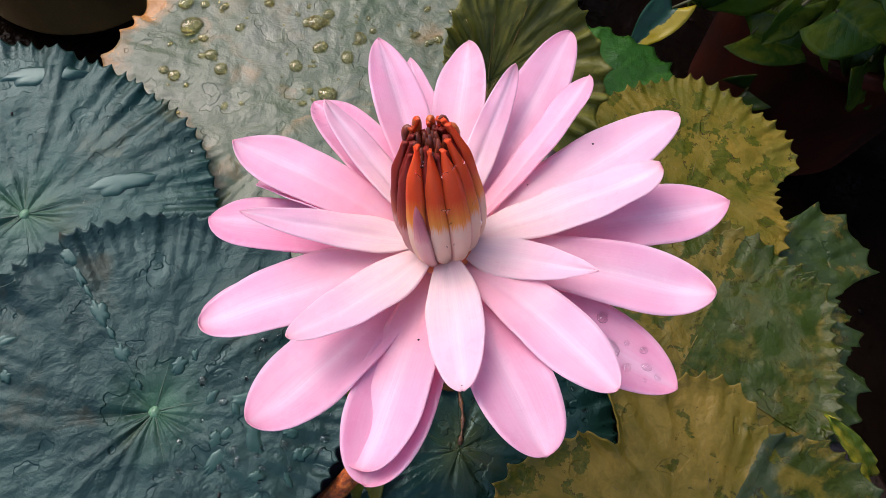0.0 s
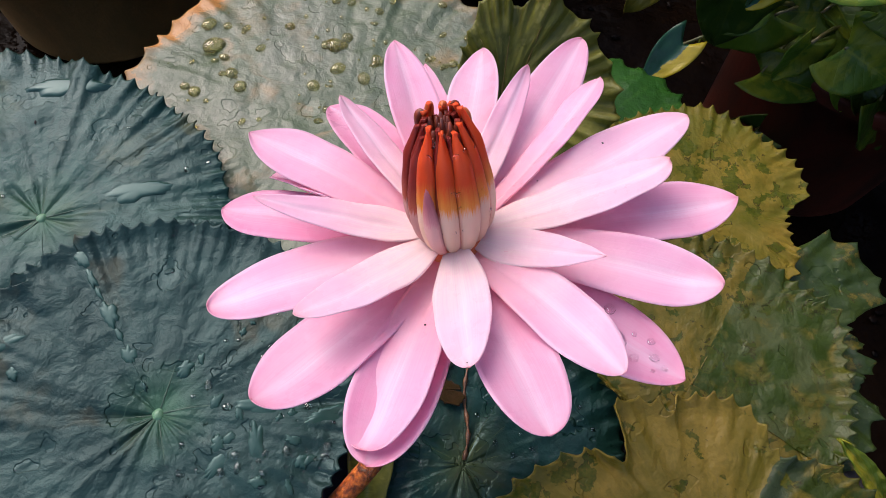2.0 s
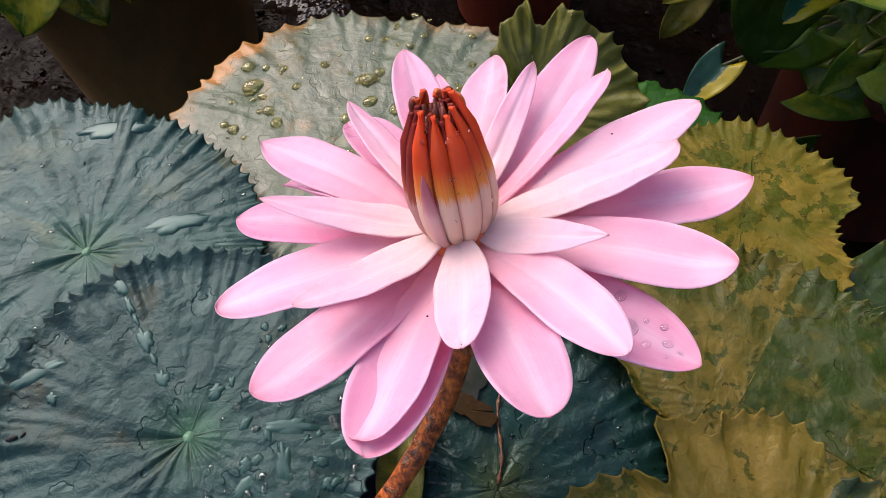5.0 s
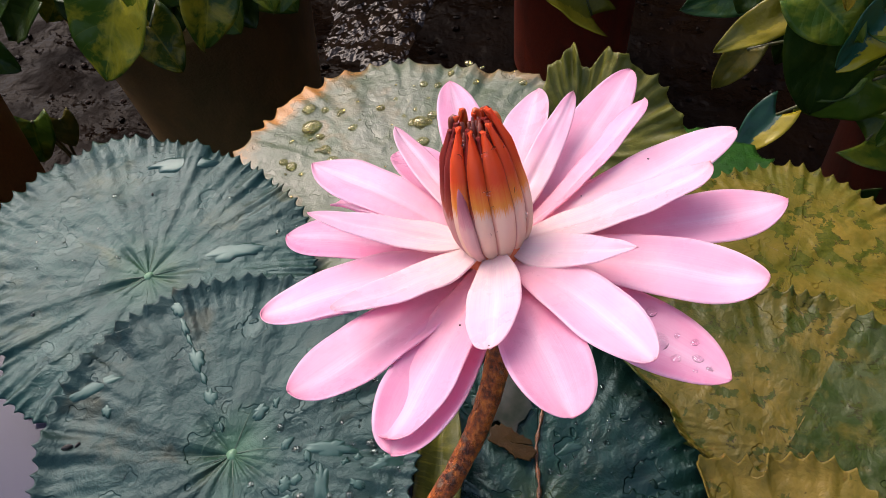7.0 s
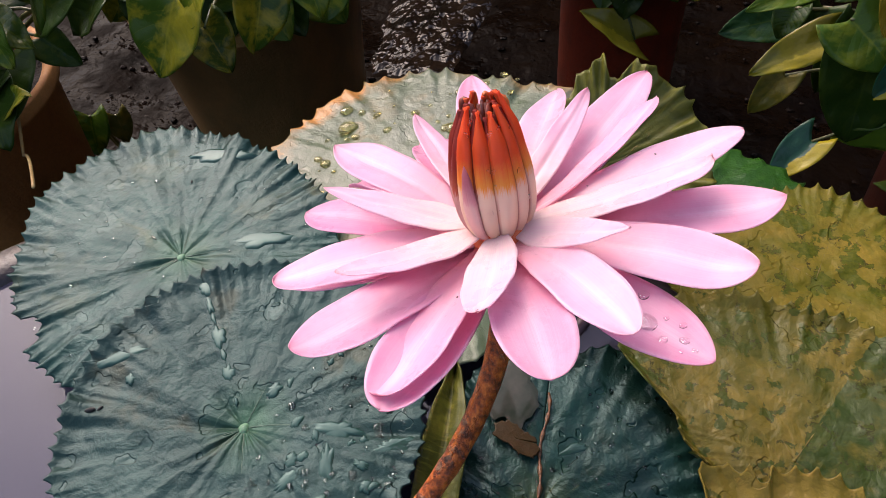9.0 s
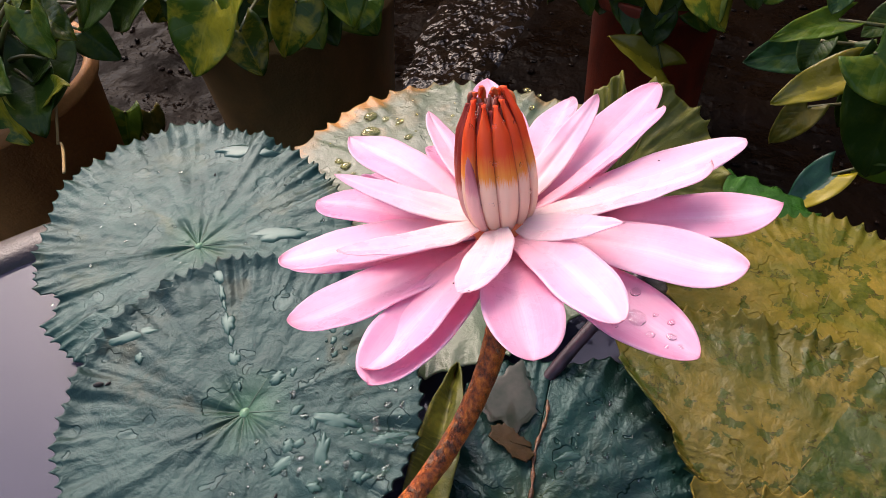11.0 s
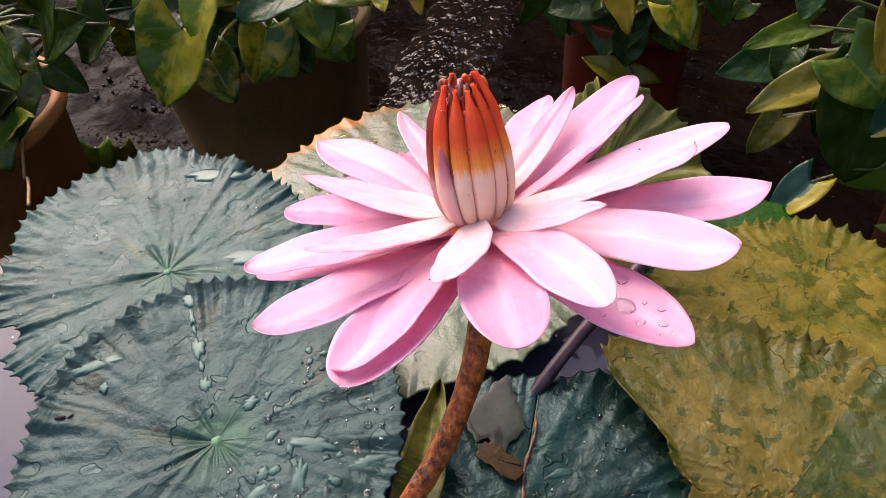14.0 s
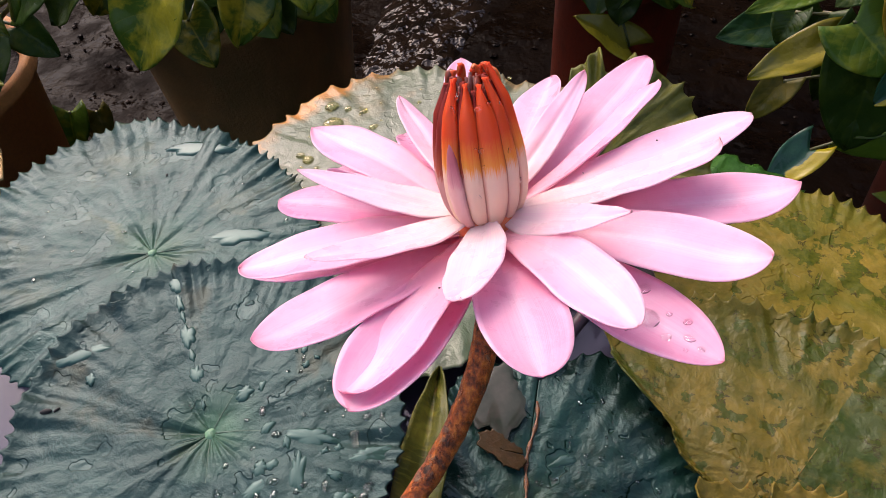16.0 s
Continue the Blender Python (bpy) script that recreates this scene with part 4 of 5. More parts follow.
RECEPT.set("Base Color", RECEPT.ramp(RECEPT.noise(RECEPT.coord(), 200.0), (0.3, (0.62, 0.13, 0.04)), (0.7, (0.82, 0.26, 0.10))))
cup = [BASE + AXIS * h for h in (-0.014, -0.011, -0.006, -0.001, 0.003, 0.005)]
hang(tube("receptacle", cup, [0.0050, 0.0066, 0.0085, 0.0095, 0.0088, 0.0060], RECEPT.mat, sides=24), flower)
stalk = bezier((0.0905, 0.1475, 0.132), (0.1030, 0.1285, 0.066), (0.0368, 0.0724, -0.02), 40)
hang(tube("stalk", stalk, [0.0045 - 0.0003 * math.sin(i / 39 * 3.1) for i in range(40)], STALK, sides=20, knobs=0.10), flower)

stem2 = bezier((0.096, 0.172, -0.012), (0.112, 0.200, 0.012), (0.146, 0.252, 0.034), 20)
tagged(tube("petiole", stem2, [0.0033] * 20, PURPLE, sides=14, knobs=0.06), "dark purple leaf stalk rising from the water", "stalk")

# ---- potted plants ----
LEAVES_MID = [
    ((-0.221, 0.425, 0.027), (-0.249, 0.403, -0.034), 0.68, "v"),
    ((-0.194, 0.430, 0.058), (-0.204, 0.410, 0.012), 0.62, "y"),
    ((-0.162, 0.450, 0.019), (-0.170, 0.428, -0.020), 0.72, "v"),
    ((-0.216, 0.440, -0.008), (-0.195, 0.425, -0.039), 0.75, "v"),
    ((-0.127, 0.460, 0.039), (-0.110, 0.440, 0.009), 0.75, "g"),
    ((-0.129, 0.440, 0.056), (-0.166, 0.420, 0.043), 0.7, "b"),
    ((-0.115, 0.480, 0.010), (-0.117, 0.460, -0.006), 0.8, "g"),
    ((-0.161, 0.470, 0.008), (-0.156, 0.460, -0.012), 0.7, "d"),
    ((-0.108, 0.470, 0.052), (-0.073, 0.450, 0.051), 0.8, "y"),
    ((-0.084, 0.500, 0.034), (-0.074, 0.480, 0.024), 0.6, "y"),
    ((-0.239, 0.450, 0.027), (-0.279, 0.430, 0.021), 0.7, "d"),
    ((-0.264, 0.470, 0.034), (-0.286, 0.450, 0.017), 0.7, "g"),
]
LEAVES_LEFT = [
    ((-0.285, 0.420, 0.028), (-0.319, 0.410, -0.005), 0.8, "d"),
    ((-0.341, 0.400, -0.002), (-0.316, 0.400, -0.026), 0.7, "d"),
    ((-0.313, 0.340, 0.054), (-0.301, 0.330, 0.023), 0.85, "g"),
    ((-0.327, 0.360, 0.039), (-0.294, 0.350, 0.029), 0.6, "g"),
    ((-0.306, 0.380, 0.066), (-0.306, 0.360, 0.081), 0.7, "y"),
    ((-0.309, 0.380, 0.053), (-0.272, 0.370, 0.087), 0.9, "g"),
    ((-0.341, 0.340, -0.022), (-0.307, 0.330, 0.000), 0.5, "y"),
    ((-0.347, 0.360, -0.004), (-0.373, 0.350, -0.023), 0.8, "d"),
    ((-0.323, 0.360, 0.062), (-0.328, 0.340, 0.050), 0.8, "g"),
    ((-0.340, 0.450, 0.022), (-0.319, 0.440, 0.003), 0.8, "d"),
    ((-0.325, 0.400, 0.023), (-0.282, 0.400, 0.044), 0.6, "d"),
    ((-0.291, 0.460, 0.021), (-0.313, 0.450, 0.020), 0.7, "d"),
]
LEAVES_LOW = [
    ((-0.447, 0.480, -0.168), (-0.444, 0.460, -0.141), 0.9, "g"),
    ((-0.422, 0.470, -0.154), (-0.418, 0.450, -0.191), 0.95, "g"),
    ((-0.398, 0.480, -0.158), (-0.390, 0.470, -0.186), 0.7, "o"),
]
LEAVES_RIGHT = [
    ((0.224, 0.460, 0.049), (0.186, 0.440, 0.042), 0.33, "l"),
    ((0.239, 0.450, 0.020), (0.197, 0.430, 0.002), 0.40, "f"),
    ((0.225, 0.500, 0.002), (0.178, 0.480, -0.002), 0.5, "b"),
    ((0.253, 0.437, -0.056), (0.229, 0.418, -0.080), 0.55, "h"),
    ((0.266, 0.440, 0.030), (0.272, 0.429, -0.048), 0.62, "d"),
    ((0.228, 0.470, -0.026), (0.210, 0.460, -0.056), 0.5, "o"),
    ((0.222, 0.480, 0.021), (0.215, 0.470, 0.003), 0.8, "d"),
    ((0.241, 0.490, 0.017), (0.230, 0.480, -0.011), 0.8, "d"),
    ((0.220, 0.460, 0.072), (0.217, 0.450, 0.058), 0.8, "b"),
    ((0.233, 0.440, 0.087), (0.249, 0.430, 0.090), 0.7, "l"),
    ((0.255, 0.420, 0.079), (0.259, 0.410, 0.049), 0.35, "Y"),
    ((0.263, 0.500, -0.030), (0.258, 0.490, -0.055), 0.7, "d"),
]
LEAVES_RED = [
    ((0.084, 0.660, -0.026), (0.107, 0.640, -0.067), 0.5, "Y"),
    ((0.120, 0.650, -0.131), (0.064, 0.643, -0.097), 0.45, "f"),
    ((0.139, 0.660, -0.044), (0.173, 0.650, -0.082), 0.8, "v"),
    ((0.017, 0.660, -0.040), (-0.001, 0.650, -0.076), 0.5, "g"),
    ((0.030, 0.670, -0.053), (0.040, 0.660, -0.090), 0.5, "d"),
    ((0.052, 0.670, -0.042), (0.066, 0.660, -0.062), 0.8, "d"),
    ((0.107, 0.660, -0.077), (0.106, 0.650, -0.109), 0.8, "d"),
    ((0.121, 0.670, -0.033), (0.133, 0.660, -0.056), 0.8, "g"),
    ((0.172, 0.670, -0.029), (0.194, 0.660, -0.062), 0.7, "d"),
    ((0.204, 0.620, -0.017), (0.194, 0.620, -0.034), 0.8, "d"),
]
LEAVES_TOP = [
    ((-0.074, 0.550, 0.018), (-0.066, 0.540, -0.009), 0.5, "Y"),
]
LEAVES_FAR = [
    ((0.288, 0.440, -0.021), (0.271, 0.430, -0.036), 0.8, "d"),
    ((0.265, 0.500, 0.035), (0.247, 0.490, 0.022), 0.7, "d"),
    ((0.227, 0.450, 0.089), (0.205, 0.440, 0.078), 0.6, "g"),
    ((0.241, 0.420, 0.053), (0.273, 0.410, 0.028), 0.8, "g"),
    ((0.284, 0.420, 0.043), (0.269, 0.410, 0.005), 0.65, "h"),
    ((0.322, 0.440, -0.078), (0.384, 0.440, -0.095), 0.45, "g"),
    ((0.363, 0.460, -0.170), (0.416, 0.450, -0.140), 0.4, "d"),
    ((0.407, 0.420, -0.073), (0.439, 0.420, -0.130), 0.7, "g"),
    ((0.329, 0.420, -0.025), (0.315, 0.410, -0.055), 0.7, "g"),
    ((0.346, 0.410, -0.017), (0.388, 0.400, -0.033), 0.9, "g"),
]


def heart_leaf(base, tip, wide, kind, parent, seed):
    base, tip = Vector(base), Vector(tip)
    d = tip - base
    length = d.length
    d.normalize()
    rnd = random.Random(seed)
    view = Vector((0.12 + rnd.uniform(-0.5, 0.5), -0.62, 0.70 + rnd.uniform(-0.3, 0.3))).normalized()
    nrm = (view - d * view.dot(d)).normalized()
    side = d.cross(nrm)
    m, k = 20, 13
    half = wide * length * 0.66
    grid = np.zeros((m, k, 3))
    fold, droop, twist = rnd.uniform(0.20, 0.5), rnd.uniform(0.05, 0.22), rnd.uniform(-0.25, 0.25)
    for i in range(m):
        s = i / (m - 1)
        f = math.sin(math.pi * min(1, (0.06 + 0.94 * s)) ** 0.52) ** 0.70 if s < 1 else 0.0
        f = max(f, 0.0)
        for j in range(k):
            v = 2 * j / (k - 1) - 1
            back = 0.32 * (1 - s) ** 4 * abs(v) ** 1.3
            h = fold * half * abs(v) ** 1.15 * f - droop * length * (s - 0.4) ** 2 + twist * half * v * s + 0.03 * length * noise.noise((s * 4, v * 2, seed)) + 0.02 * length * abs(v) * math.sin(s * 13 + seed)
            grid[i, j] = base + d * (length * (s - back)) + side * (half * f * v) + nrm * h
    return hang(sheet("leaf", grid[:, ::-1], 0.0005, LEAF[kind]), parent)


def pot(parent, centre, top, r_top, r_low, material, rim=0.008, lip=0.002):
    h = top - GROUND_Z
    prof = [(0.0, 0.004), (r_low, 0.0), (r_low + 0.003, 0.006), (r_top - 0.006, h - rim * 2.2), (r_top + lip * 0.3, h - rim * 2.0), (r_top + lip, h - rim * 1.4), (r_top + lip, h - rim * 0.3),
            (r_top + lip * 0.5, h), (r_top - 0.004, h), (r_top - 0.010, h - 0.006), (r_top - 0.014, h - 0.03)]
    hang(lathe("pot", prof, material, centre=(*centre, GROUND_Z), seg=72, wob=0.01), parent)
    verts = [(centre[0], centre[1], top - 0.018)] + [(centre[0] + (r_top - 0.008) * math.cos(a), centre[1] + (r_top - 0.008) * math.sin(a), top - 0.024) for a in np.linspace(0, 2 * math.pi, 40, endpoint=False)]
    hang(mesh_object("soil", verts, [(0, i + 1, (i + 1) % 40 + 1) for i in range(40)], SOIL), parent)


def plant(name, label, centre, top, rows, seed, extra=0, spread=0.12, lift=0.10, kinds="gdd", drape=0, rim=0.12):
    p = thing(name, (*centre, GROUND_Z), label, "potted plant", "potted plants behind the basin")
    rnd = random.Random(seed)
    allrows = list(rows)
    for _ in range(extra):
        a = rnd.uniform(0, 6.28)
        r = spread * math.sqrt(rnd.random())
        x, y = centre[0] + r * math.cos(a), centre[1] + r * math.sin(a) * (1.2 if math.sin(a) > 0 else 0.85)
        z = top + 0.02 + lift * rnd.uniform(0.1, 1.0) * (1.0 if y > centre[1] else 0.45)
        ln = rnd.uniform(0.045, 0.07)
        b = rnd.uniform(0, 6.28)
        allrows.append(((x, y, z), (x + ln * math.cos(b) * 0.8, y + ln * math.sin(b) * 0.6 - 0.01, z - ln * rnd.uniform(0.1, 0.6)), rnd.uniform(0.6, 0.85), rnd.choice(kinds)))
    for i in range(drape):
        a = radians(195 + 150 * (i + rnd.uniform(-0.3, 0.3)) / drape)
        ca, sa, ln = math.cos(a), math.sin(a), rnd.uniform(0.038, 0.056)
        b = (centre[0] + (rim - 0.012) * ca, centre[1] + (rim - 0.012) * sa, top + rnd.uniform(0.012, 0.035))
        allrows.append((b, (b[0] + ln * (0.45 * ca + rnd.uniform(-0.4, 0.4)), b[1] + ln * 0.5 * sa, b[2] - ln * rnd.uniform(0.55, 0.85)), rnd.uniform(0.65, 0.9), rnd.choice(kinds)))
    for i, (b, t, wide, kind) in enumerate(allrows):
        root = Vector((centre[0] + rnd.uniform(-0.05, 0.05), centre[1] + rnd.uniform(-0.05, 0.05), top - 0.02))
        mid = (root + Vector(b)) / 2 + Vector((0, 0, 0.05))
        vine = hang(tube("vine", bezier(root, mid, b, 9), [0.0021] * 6 + [0.0017, 0.0014, 0.0011], VINE, sides=6), p)
        heart_leaf(b, t, wide, kind, vine, seed * 50 + i)
    return p


mid = plant("potted_pothos", "variegated trailing pothos in a mossy dark clay pot", (-0.287, 0.622), -0.062, LEAVES_MID, 1, 60, 0.13, 0.16, "gdvd", 11, 0.126)
pot(mid, (-0.287, 0.622), -0.062, 0.126, 0.100, POT_DARK)
lef = plant("potted_pothos", "green trailing pothos in a terracotta pot", (-0.465, 0.370), -0.045, LEAVES_LEFT, 2, 44, 0.12, 0.13, "gddv", 12, 0.105)
pot(lef, (-0.465, 0.370), -0.045, 0.105, 0.078, POT_TAN)
red = plant("potted_pothos", "pothos with yellowing leaves in a dark red pot", (0.100, 0.742), -0.085, LEAVES_RED + LEAVES_TOP, 3, 34, 0.11, 0.12, "gdd", 7, 0.074)
pot(red, (0.100, 0.742), -0.080, 0.074, 0.064, POT_RED)
rig = plant("potted_pothos", "lush green and yellow pothos in a red-brown pot", (0.440, 0.520), -0.085, LEAVES_RIGHT + LEAVES_FAR, 4, 95, 0.16, 0.34, "gdgly", 12, 0.106)
pot(rig, (0.440, 0.520), -0.085, 0.106, 0.088, POT_BROWN)
low = thing("seedling", (-0.42, 0.485, GROUND_Z), "small dark self-sown plant on the wet earth", "plant")
for i, (b, t, wide, kind) in enumerate(LEAVES_LOW):
    stem = hang(tube("stem", bezier((-0.42, 0.485, GROUND_Z), (-0.42, 0.49, -0.20), b, 8), [0.0016] * 8, VINE, sides=6), low)
    heart_leaf(b, t, wide, kind, stem, 400 + i)

dry = bezier((-0.385, 0.345, -0.10), (-0.330, 0.330, -0.045), (-0.262, 0.262, -0.020), 24)
tagged(tube("dry_stalk", [(-0.345, 0.345, -0.035), *dry[6:]], [0.0012] * 19, DRY, sides=8), "thin dry tan stalk hanging from the terracotta pot", "stalk")


def loose_leaf(name, base, tip, wide, material, label, fold, bow, steps=(22, 11)):
    """A small leaf folded along its midrib."""
    base, tip = Vector(base), Vector(tip)
    d = tip - base
    length = d.length
    d.normalize()
    nrm = Vector((0.2, -0.5, 0.85))
    nrm = (nrm - d * nrm.dot(d)).normalized()
    side = d.cross(nrm)
    m, k = steps
    grid = np.zeros((m, k, 3))
    for i in range(m):
        s = i / (m - 1)
        f = max(0.0, math.sin(math.pi * (0.05 + 0.95 * s) ** 0.8)) ** 0.7
        for j in range(k):
            v = 2 * j / (k - 1) - 1
            h = fold * abs(v) * wide + bow * 4 * s * (1 - s) + 0.0012 * noise.noise((s * 8, v * 3, length * 90)) + 0.0008 * math.sin(s * 34) * abs(v)
            grid[i, j] = base + d * (length * s) + side * (wide * f * v * (1 + 0.1 * noise.noise((s * 9, v, 4)))) + nrm * h
    return tagged(sheet(name, grid[:, ::-1], 0.0006, material), label, "leaf")


loose_leaf("folded_pad", (0.068, 0.085, -0.004), (0.061, 0.172, 0.008), 0.010, PAD_RAISED, "narrow yellow-green lily pad folded beside the stalk", 0.7, 0.008)
loose_leaf("young_leaf", (0.300, 0.112, 0.002), (0.268, 0.134, 0.026), 0.005, LEAF["y"], "small curled yellow-green young leaf", 0.5, 0.004)

# ---- drops of water ----
def drop_mesh(name, seed, material, tall):
    rnd = random.Random(seed)
    bm = bmesh.new()
    bmesh.ops.create_uvsphere(bm, u_segments=24, v_segments=14, radius=1)
    for v in bm.verts:
        a = math.atan2(v.co.y, v.co.x)
        k = 1 + 0.10 * noise.noise((math.cos(a) * 1.2 + seed, math.sin(a) * 1.2, seed * 2.0))
        v.co.x *= k
        v.co.y *= k
        v.co.z = v.co.z * tall if v.co.z > 0 else v.co.z * 0.12
    me = bpy.data.meshes.new(name)
    bm.to_mesh(me)
    bm.free()
    me.polygons.foreach_set("use_smooth", [True] * len(me.polygons))
    me.materials.append(material)
    return me


CLEAR = [drop_mesh("water_drop", i, DROP, 0.32) for i in range(4)]
AMBER = [drop_mesh("water_drop", i + 10, DROP_AMBER, 0.5) for i in range(4)]
GLASS = Mat("rain drop", 0.02, IOR=1.333, Transmission_Weight=1.0)
GLASS.set("Base Color", (1.0, 1.0, 1.0))
BEAD = [drop_mesh("water_drop", i + 30, GLASS.mat, 0.35) for i in range(3)]
PINK = [drop_mesh("water_drop", i + 20, DROP_PINK, 0.22) for i in range(4)]


def drop(meshes, place, size, seed, label, group, stretch=1.0, normal=(0, 0, 1)):
    rnd = random.Random(seed)
    ob = new("water_drop", meshes[seed % len(meshes)])
    q = Vector((0, 0, 1)).rotation_difference(Vector(normal))
    ob.matrix_world = Matrix.Translation(place) @ q.to_matrix().to_4x4() @ pose(0, 0, 0, 0, 0, rnd.uniform(0, 360)) @ Matrix.Diagonal((size * stretch, size / stretch, size, 1))
    return tagged(ob, label, "water drop", group)


# the larger drops on the weathered pad, then many small ones
rnd = random.Random(21)
for i, (x, y, r) in enumerate([(-0.055, 0.338, 0.0052), (-0.061, 0.353, 0.0036), (0.016, 0.345, 0.0046), (-0.058, 0.303, 0.0030), (0.028, 0.296, 0.0042), (0.020, 0.328, 0.0036), (0.036, 0.322, 0.0034),
                               (0.008, 0.314, 0.0032), (-0.040, 0.318, 0.0030), (-0.033, 0.309, 0.0032), (0.042, 0.336, 0.0034), (0.022, 0.352, 0.0030)]):
    drop(AMBER, (x, y, pad_height("back", x, y) + 0.0002), r * 1.2, i, "large yellowish bead of water on the pad", "drops on the weathered pad", rnd.uniform(0.85, 1.2))
for i in range(90):
    a, q = rnd.uniform(0.2, 3.4), 0.115 * math.sqrt(rnd.random())
    x, y = 0.030 + q * math.cos(a), 0.288 + q * math.sin(a)
    drop(AMBER, (x, y, pad_height("back", x, y) + 0.0001), rnd.choice((0.0007, 0.0009, 0.0012, 0.0016, 0.0022, 0.0028)), i, "small bead of water on the pad", "drops on the weathered pad", rnd.uniform(0.8, 1.3))
for i in range(96):
    a, q = rnd.uniform(-1.4, 1.1), 0.078 * math.sqrt(rnd.uniform(0.03, 1))
    x, y = HUB_CENTRE[0] + q * math.cos(a), HUB_CENTRE[1] + q * math.sin(a)
    drop(CLEAR, (x, y, pad_height("centre", x, y)), rnd.choice((0.0006, 0.0008, 0.001, 0.0014, 0.002)), i, "clear drop of water on the pad", "drops on the blue-green pads", rnd.uniform(0.7, 1.4))
for i in range(24):
    a, q = rnd.uniform(0, 6.28), 0.085 * math.sqrt(rnd.uniform(0.03, 1))
    x, y = HUB_LEFT[0] + q * math.cos(a), HUB_LEFT[1] + q * math.sin(a)
    drop(CLEAR, (x, y, pad_height("left", x, y)), rnd.choice((0.0006, 0.0008, 0.001, 0.0014)), i, "clear drop of water on the pad", "drops on the blue-green pads", rnd.uniform(0.7, 1.4))


FILM = Mat("film of water", 0.06, IOR=1.33, Specular_IOR_Level=0.46, Specular_Tint=SKY_TINT)
FILM.set("Base Color", FILM.ramp(FILM.noise(FILM.coord(), 90.0, 3.0), (0.35, (0.013, 0.036, 0.029)), (0.65, (0.022, 0.050, 0.040))))
FILM = FILM.mat


MURK = Mat("murky puddle", 0.05, IOR=1.33, Specular_IOR_Level=0.2)
MURK.set("Base Color", MURK.ramp(MURK.noise(MURK.coord(), 90.0, 4.0), (0.35, (0.016, 0.022, 0.016)), (0.65, (0.040, 0.040, 0.032))))
MURK = MURK.mat


def puddle(x, y, key, rx, ry, turn, seed, lift=0.0005, level=None, material=None, label="thin clear puddle lying on a lily pad"):
    """A shallow film of water lying in a hollow of a pad."""
    verts, k, rings = [], 44, 9
    around = [pad_height(key, x + d * math.cos(turn + e), y + d * math.sin(turn + e)) for d in (0.0, 0.4 * ry, 0.8 * ry) for e in (0, 1.57, 3.14, 4.71)]
    flat = sum(around) / len(around) + lift * 0.6
    c, s = math.cos(radians(turn)), math.sin(radians(turn))
    for i in range(rings + 1):
        q = i / rings
        for j in range(k):
            a = 2 * math.pi * j / k
            n1 = 1 + 0.5 * noise.noise((math.cos(a) * 1.3 + seed, math.sin(a) * 1.3, seed * 1.7)) + 0.26 * noise.noise((math.cos(a) * 3.2, math.sin(a) * 4, seed))
            px, py = rx * q * n1 * math.cos(a), ry * q * n1 * math.sin(a)
            X, Y = x + px * c - py * s, y + px * s + py * c
            verts.append((X, Y, (flat + 0.0003 * (1 - q * q)) * (1 - q ** 8) + (min(pad_height(key, X, Y), flat) - 0.0003) * q ** 8 if level is None else level - 0.004 * max(0, q - 0.93)))
    faces = [(i * k + j, (i + 1) * k + j, (i + 1) * k + (j + 1) % k, i * k + (j + 1) % k) for i in range(rings) for j in range(k)]
    return tagged(mesh_object("puddle", verts, faces, material or FILM), label, "puddle", "puddles on the pads")


puddle(-0.066, 0.229, "left", 0.015, 0.0065, 20, 3)
puddle(-0.120, 0.287, "left", 0.019, 0.0065, 14, 3)
puddle(-0.099, 0.137, "centre", 0.014, 0.0040, 38, 7)
puddle(0.0205, 0.125, "centre", 0.0115, 0.0050, 8, 8)
puddle(0.0205, 0.109, "centre", 0.010, 0.0036, 115, 9)
puddle(0.0465, 0.123, "centre", 0.0095, 0.0042, 25, 10)
puddle(0.006, 0.098, "centre", 0.0085, 0.0030, 60, 19)
puddle(-0.087, 0.127, "centre", 0.003, 0.003, 0, 11)
for i, (r, rx, ry) in enumerate(((0.014, 0.003, 0.0010), (0.030, 0.0055, 0.0030), (0.041, 0.004, 0.0013), (0.052, 0.0070, 0.0036), (0.065, 0.004, 0.0012), (0.073, 0.006, 0.0017), (0.085, 0.0055, 0.0034))):
    puddle(HUB_CENTRE[0] - 0.616 * r, HUB_CENTRE[1] + 0.788 * r, "centre", rx, ry, 128, 60 + i)
puddle(0.0905, 0.1665, "dark", 0.0125, 0.0185, 8, 4, level=0.0032, material=MURK, label="flat murky puddle filling the cleft of the dark pad")
puddle(0.122, 0.147, "dark", 0.007, 0.0028, 30, 15)
for i in range(22):
    a, q = rnd.uniform(-0.7, 1.3), rnd.uniform(0.02, 0.07)
    size = rnd.uniform(0.0016, 0.0042)
    puddle(HUB_CENTRE[0] + q * math.cos(a), HUB_CENTRE[1] + q * math.sin(a), "centre", size, size * rnd.uniform(0.4, 0.9), rnd.uniform(0, 180), 20 + i)
for i in range(46):
    a, q = rnd.uniform(0.2, 1.4), 0.085 * math.sqrt(rnd.uniform(0.05, 1))
    x, y = 0.107 + q * math.cos(a), 0.112 + q * math.sin(a)
    drop(CLEAR, (x, y, pad_height("dark", x, y)), rnd.choice((0.0006, 0.0008, 0.001, 0.0014)), i, "clear drop of water on the dark pad", "drops on the dark pad", rnd.uniform(0.7, 1.4))

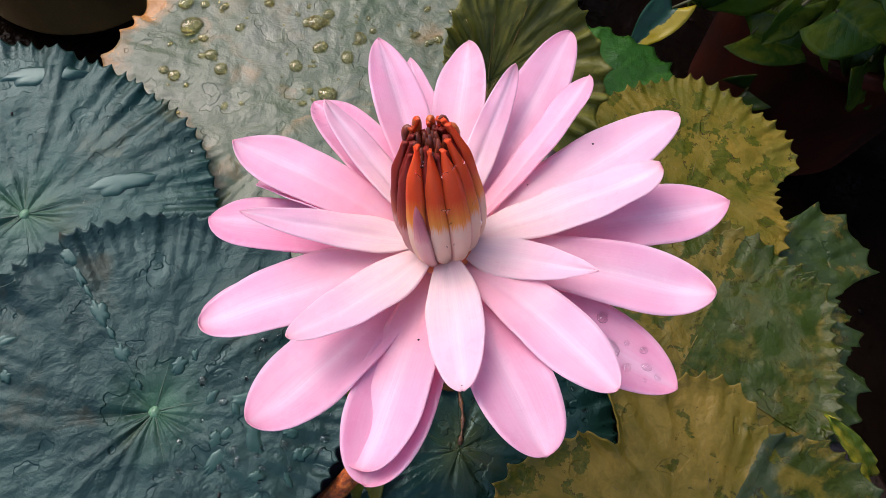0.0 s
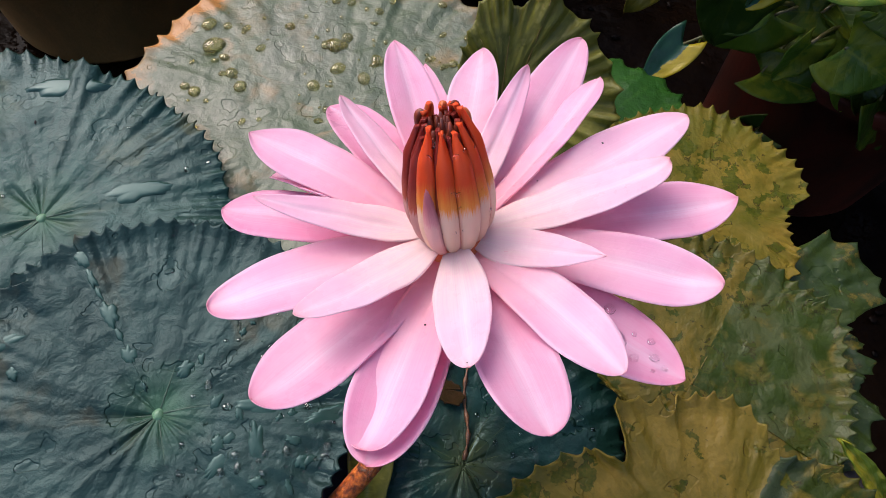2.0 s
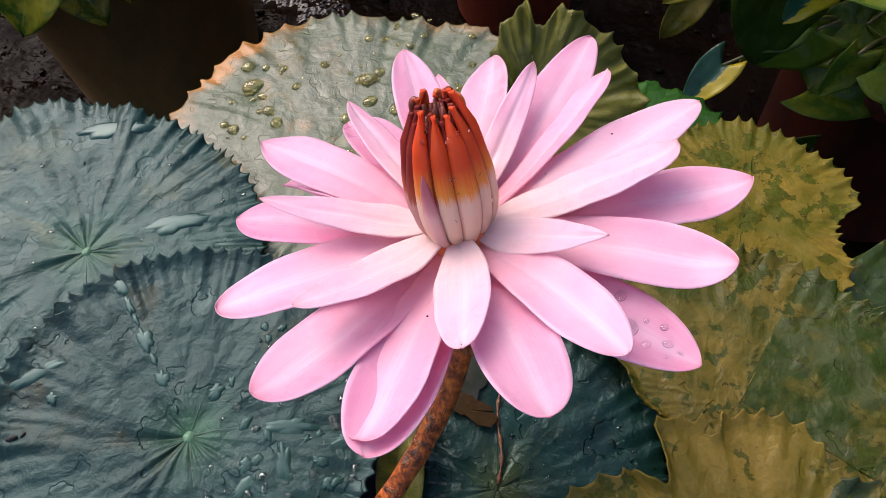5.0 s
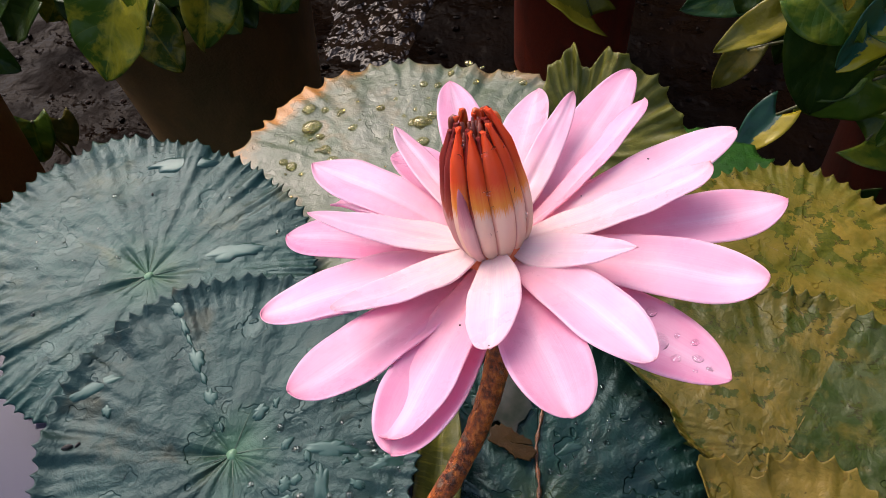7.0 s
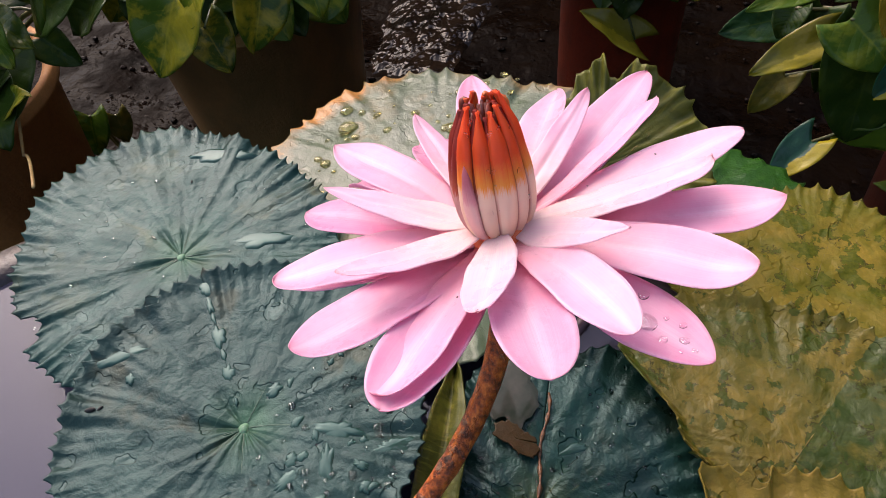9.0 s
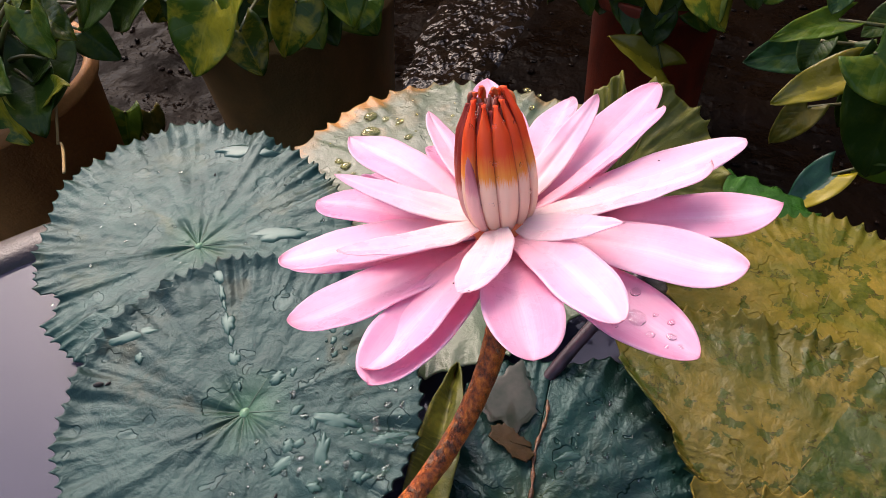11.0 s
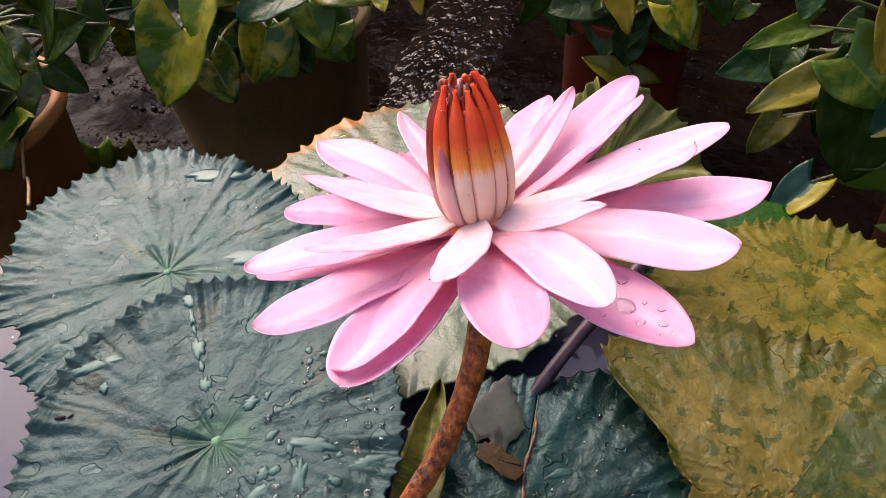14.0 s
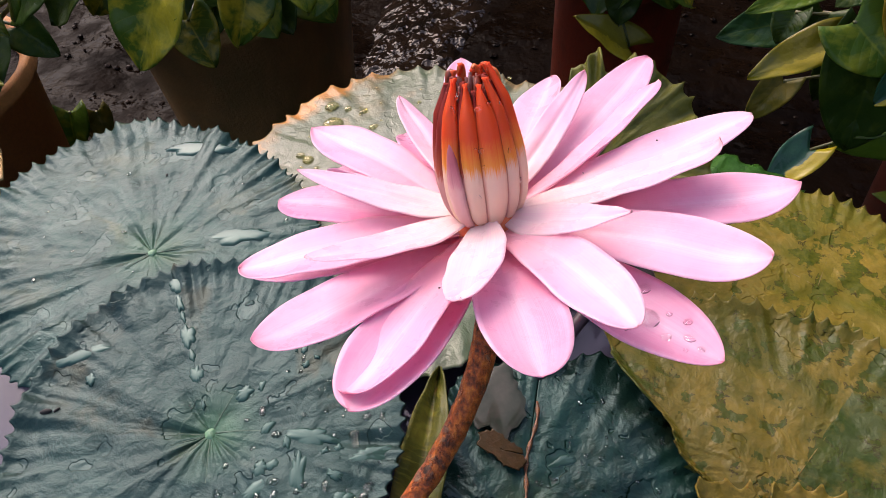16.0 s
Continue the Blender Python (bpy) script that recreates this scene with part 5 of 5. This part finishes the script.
# drops on one lower petal and on the closed heart
grid, nrm = PETALS[20]
for i, (a, b, r) in enumerate([(21, 8, 0.0030), (25, 6, 0.0013), (28, 9, 0.0013), (17, 5, 0.0012), (18, 13, 0.0017), (26, 12, 0.0011), (31, 8, 0.0009), (29, 5, 0.0006), (23, 11, 0.0008), (20, 3, 0.0009)]):
    drop(PINK, tuple(grid[a, b] + np.array(nrm) * 0.0001), r, i, "clear drop of water on a pink petal", "drops on the flower", 1.1, tuple(nrm))
rnd = random.Random(8)
for i in range(20):
    a, h = radians(rnd.uniform(235, 340)), rnd.uniform(0.25, 0.88)
    out = BX * math.cos(a) + BY * math.sin(a)
    drop(BEAD, BASE + BUD * (TALL * h) + out * (bud_radius(h) + 0.0007), rnd.choice((0.0004, 0.0005, 0.0007, 0.0009)), i, "tiny drop of water on the orange heart", "drops on the flower", 0.85, tuple(out))

m = Mat("dirt", 0.8)
m.set("Base Color", m.ramp(m.noise(m.coord(), 900.0), (0.3, (0.006, 0.005, 0.004)), (0.7, (0.02, 0.016, 0.012))))
crumb = drop_mesh("dirt_speck", 31, m.mat, 0.8)
for key, x, y, r in (("centre", -0.097, 0.108, 0.0017), ("centre", -0.093, 0.110, 0.0010), ("back", 0.056, 0.303, 0.0013), ("left", -0.128, 0.262, 0.0008), ("centre", 0.010, 0.085, 0.0008)):
    ob = new("dirt_speck", crumb)
    ob.matrix_world = pose(x, y, pad_height(key, x, y) + 0.0002, 0, 0, x * 9000) @ Matrix.Diagonal((r * 1.5, r * 0.7, r, 1))
    tagged(ob, "small black speck of dirt on a pad", "dirt", "specks of dirt")
for k, (i, j), r in ((10, (11, 10), 0.00028), (13, (19, 13), 0.00028), (13, (9, 13), 0.0002), (3, (34, 7), 0.00015)):
    grid, nrm = PETALS[k]
    ob = new("dirt_speck", crumb)
    ob.matrix_world = Matrix.Translation(tuple(grid[i, j])) @ Matrix.Diagonal((r * 1.3, r, r, 1))
    tagged(ob, "tiny dark speck of dirt on a pink petal", "dirt", "specks of dirt")
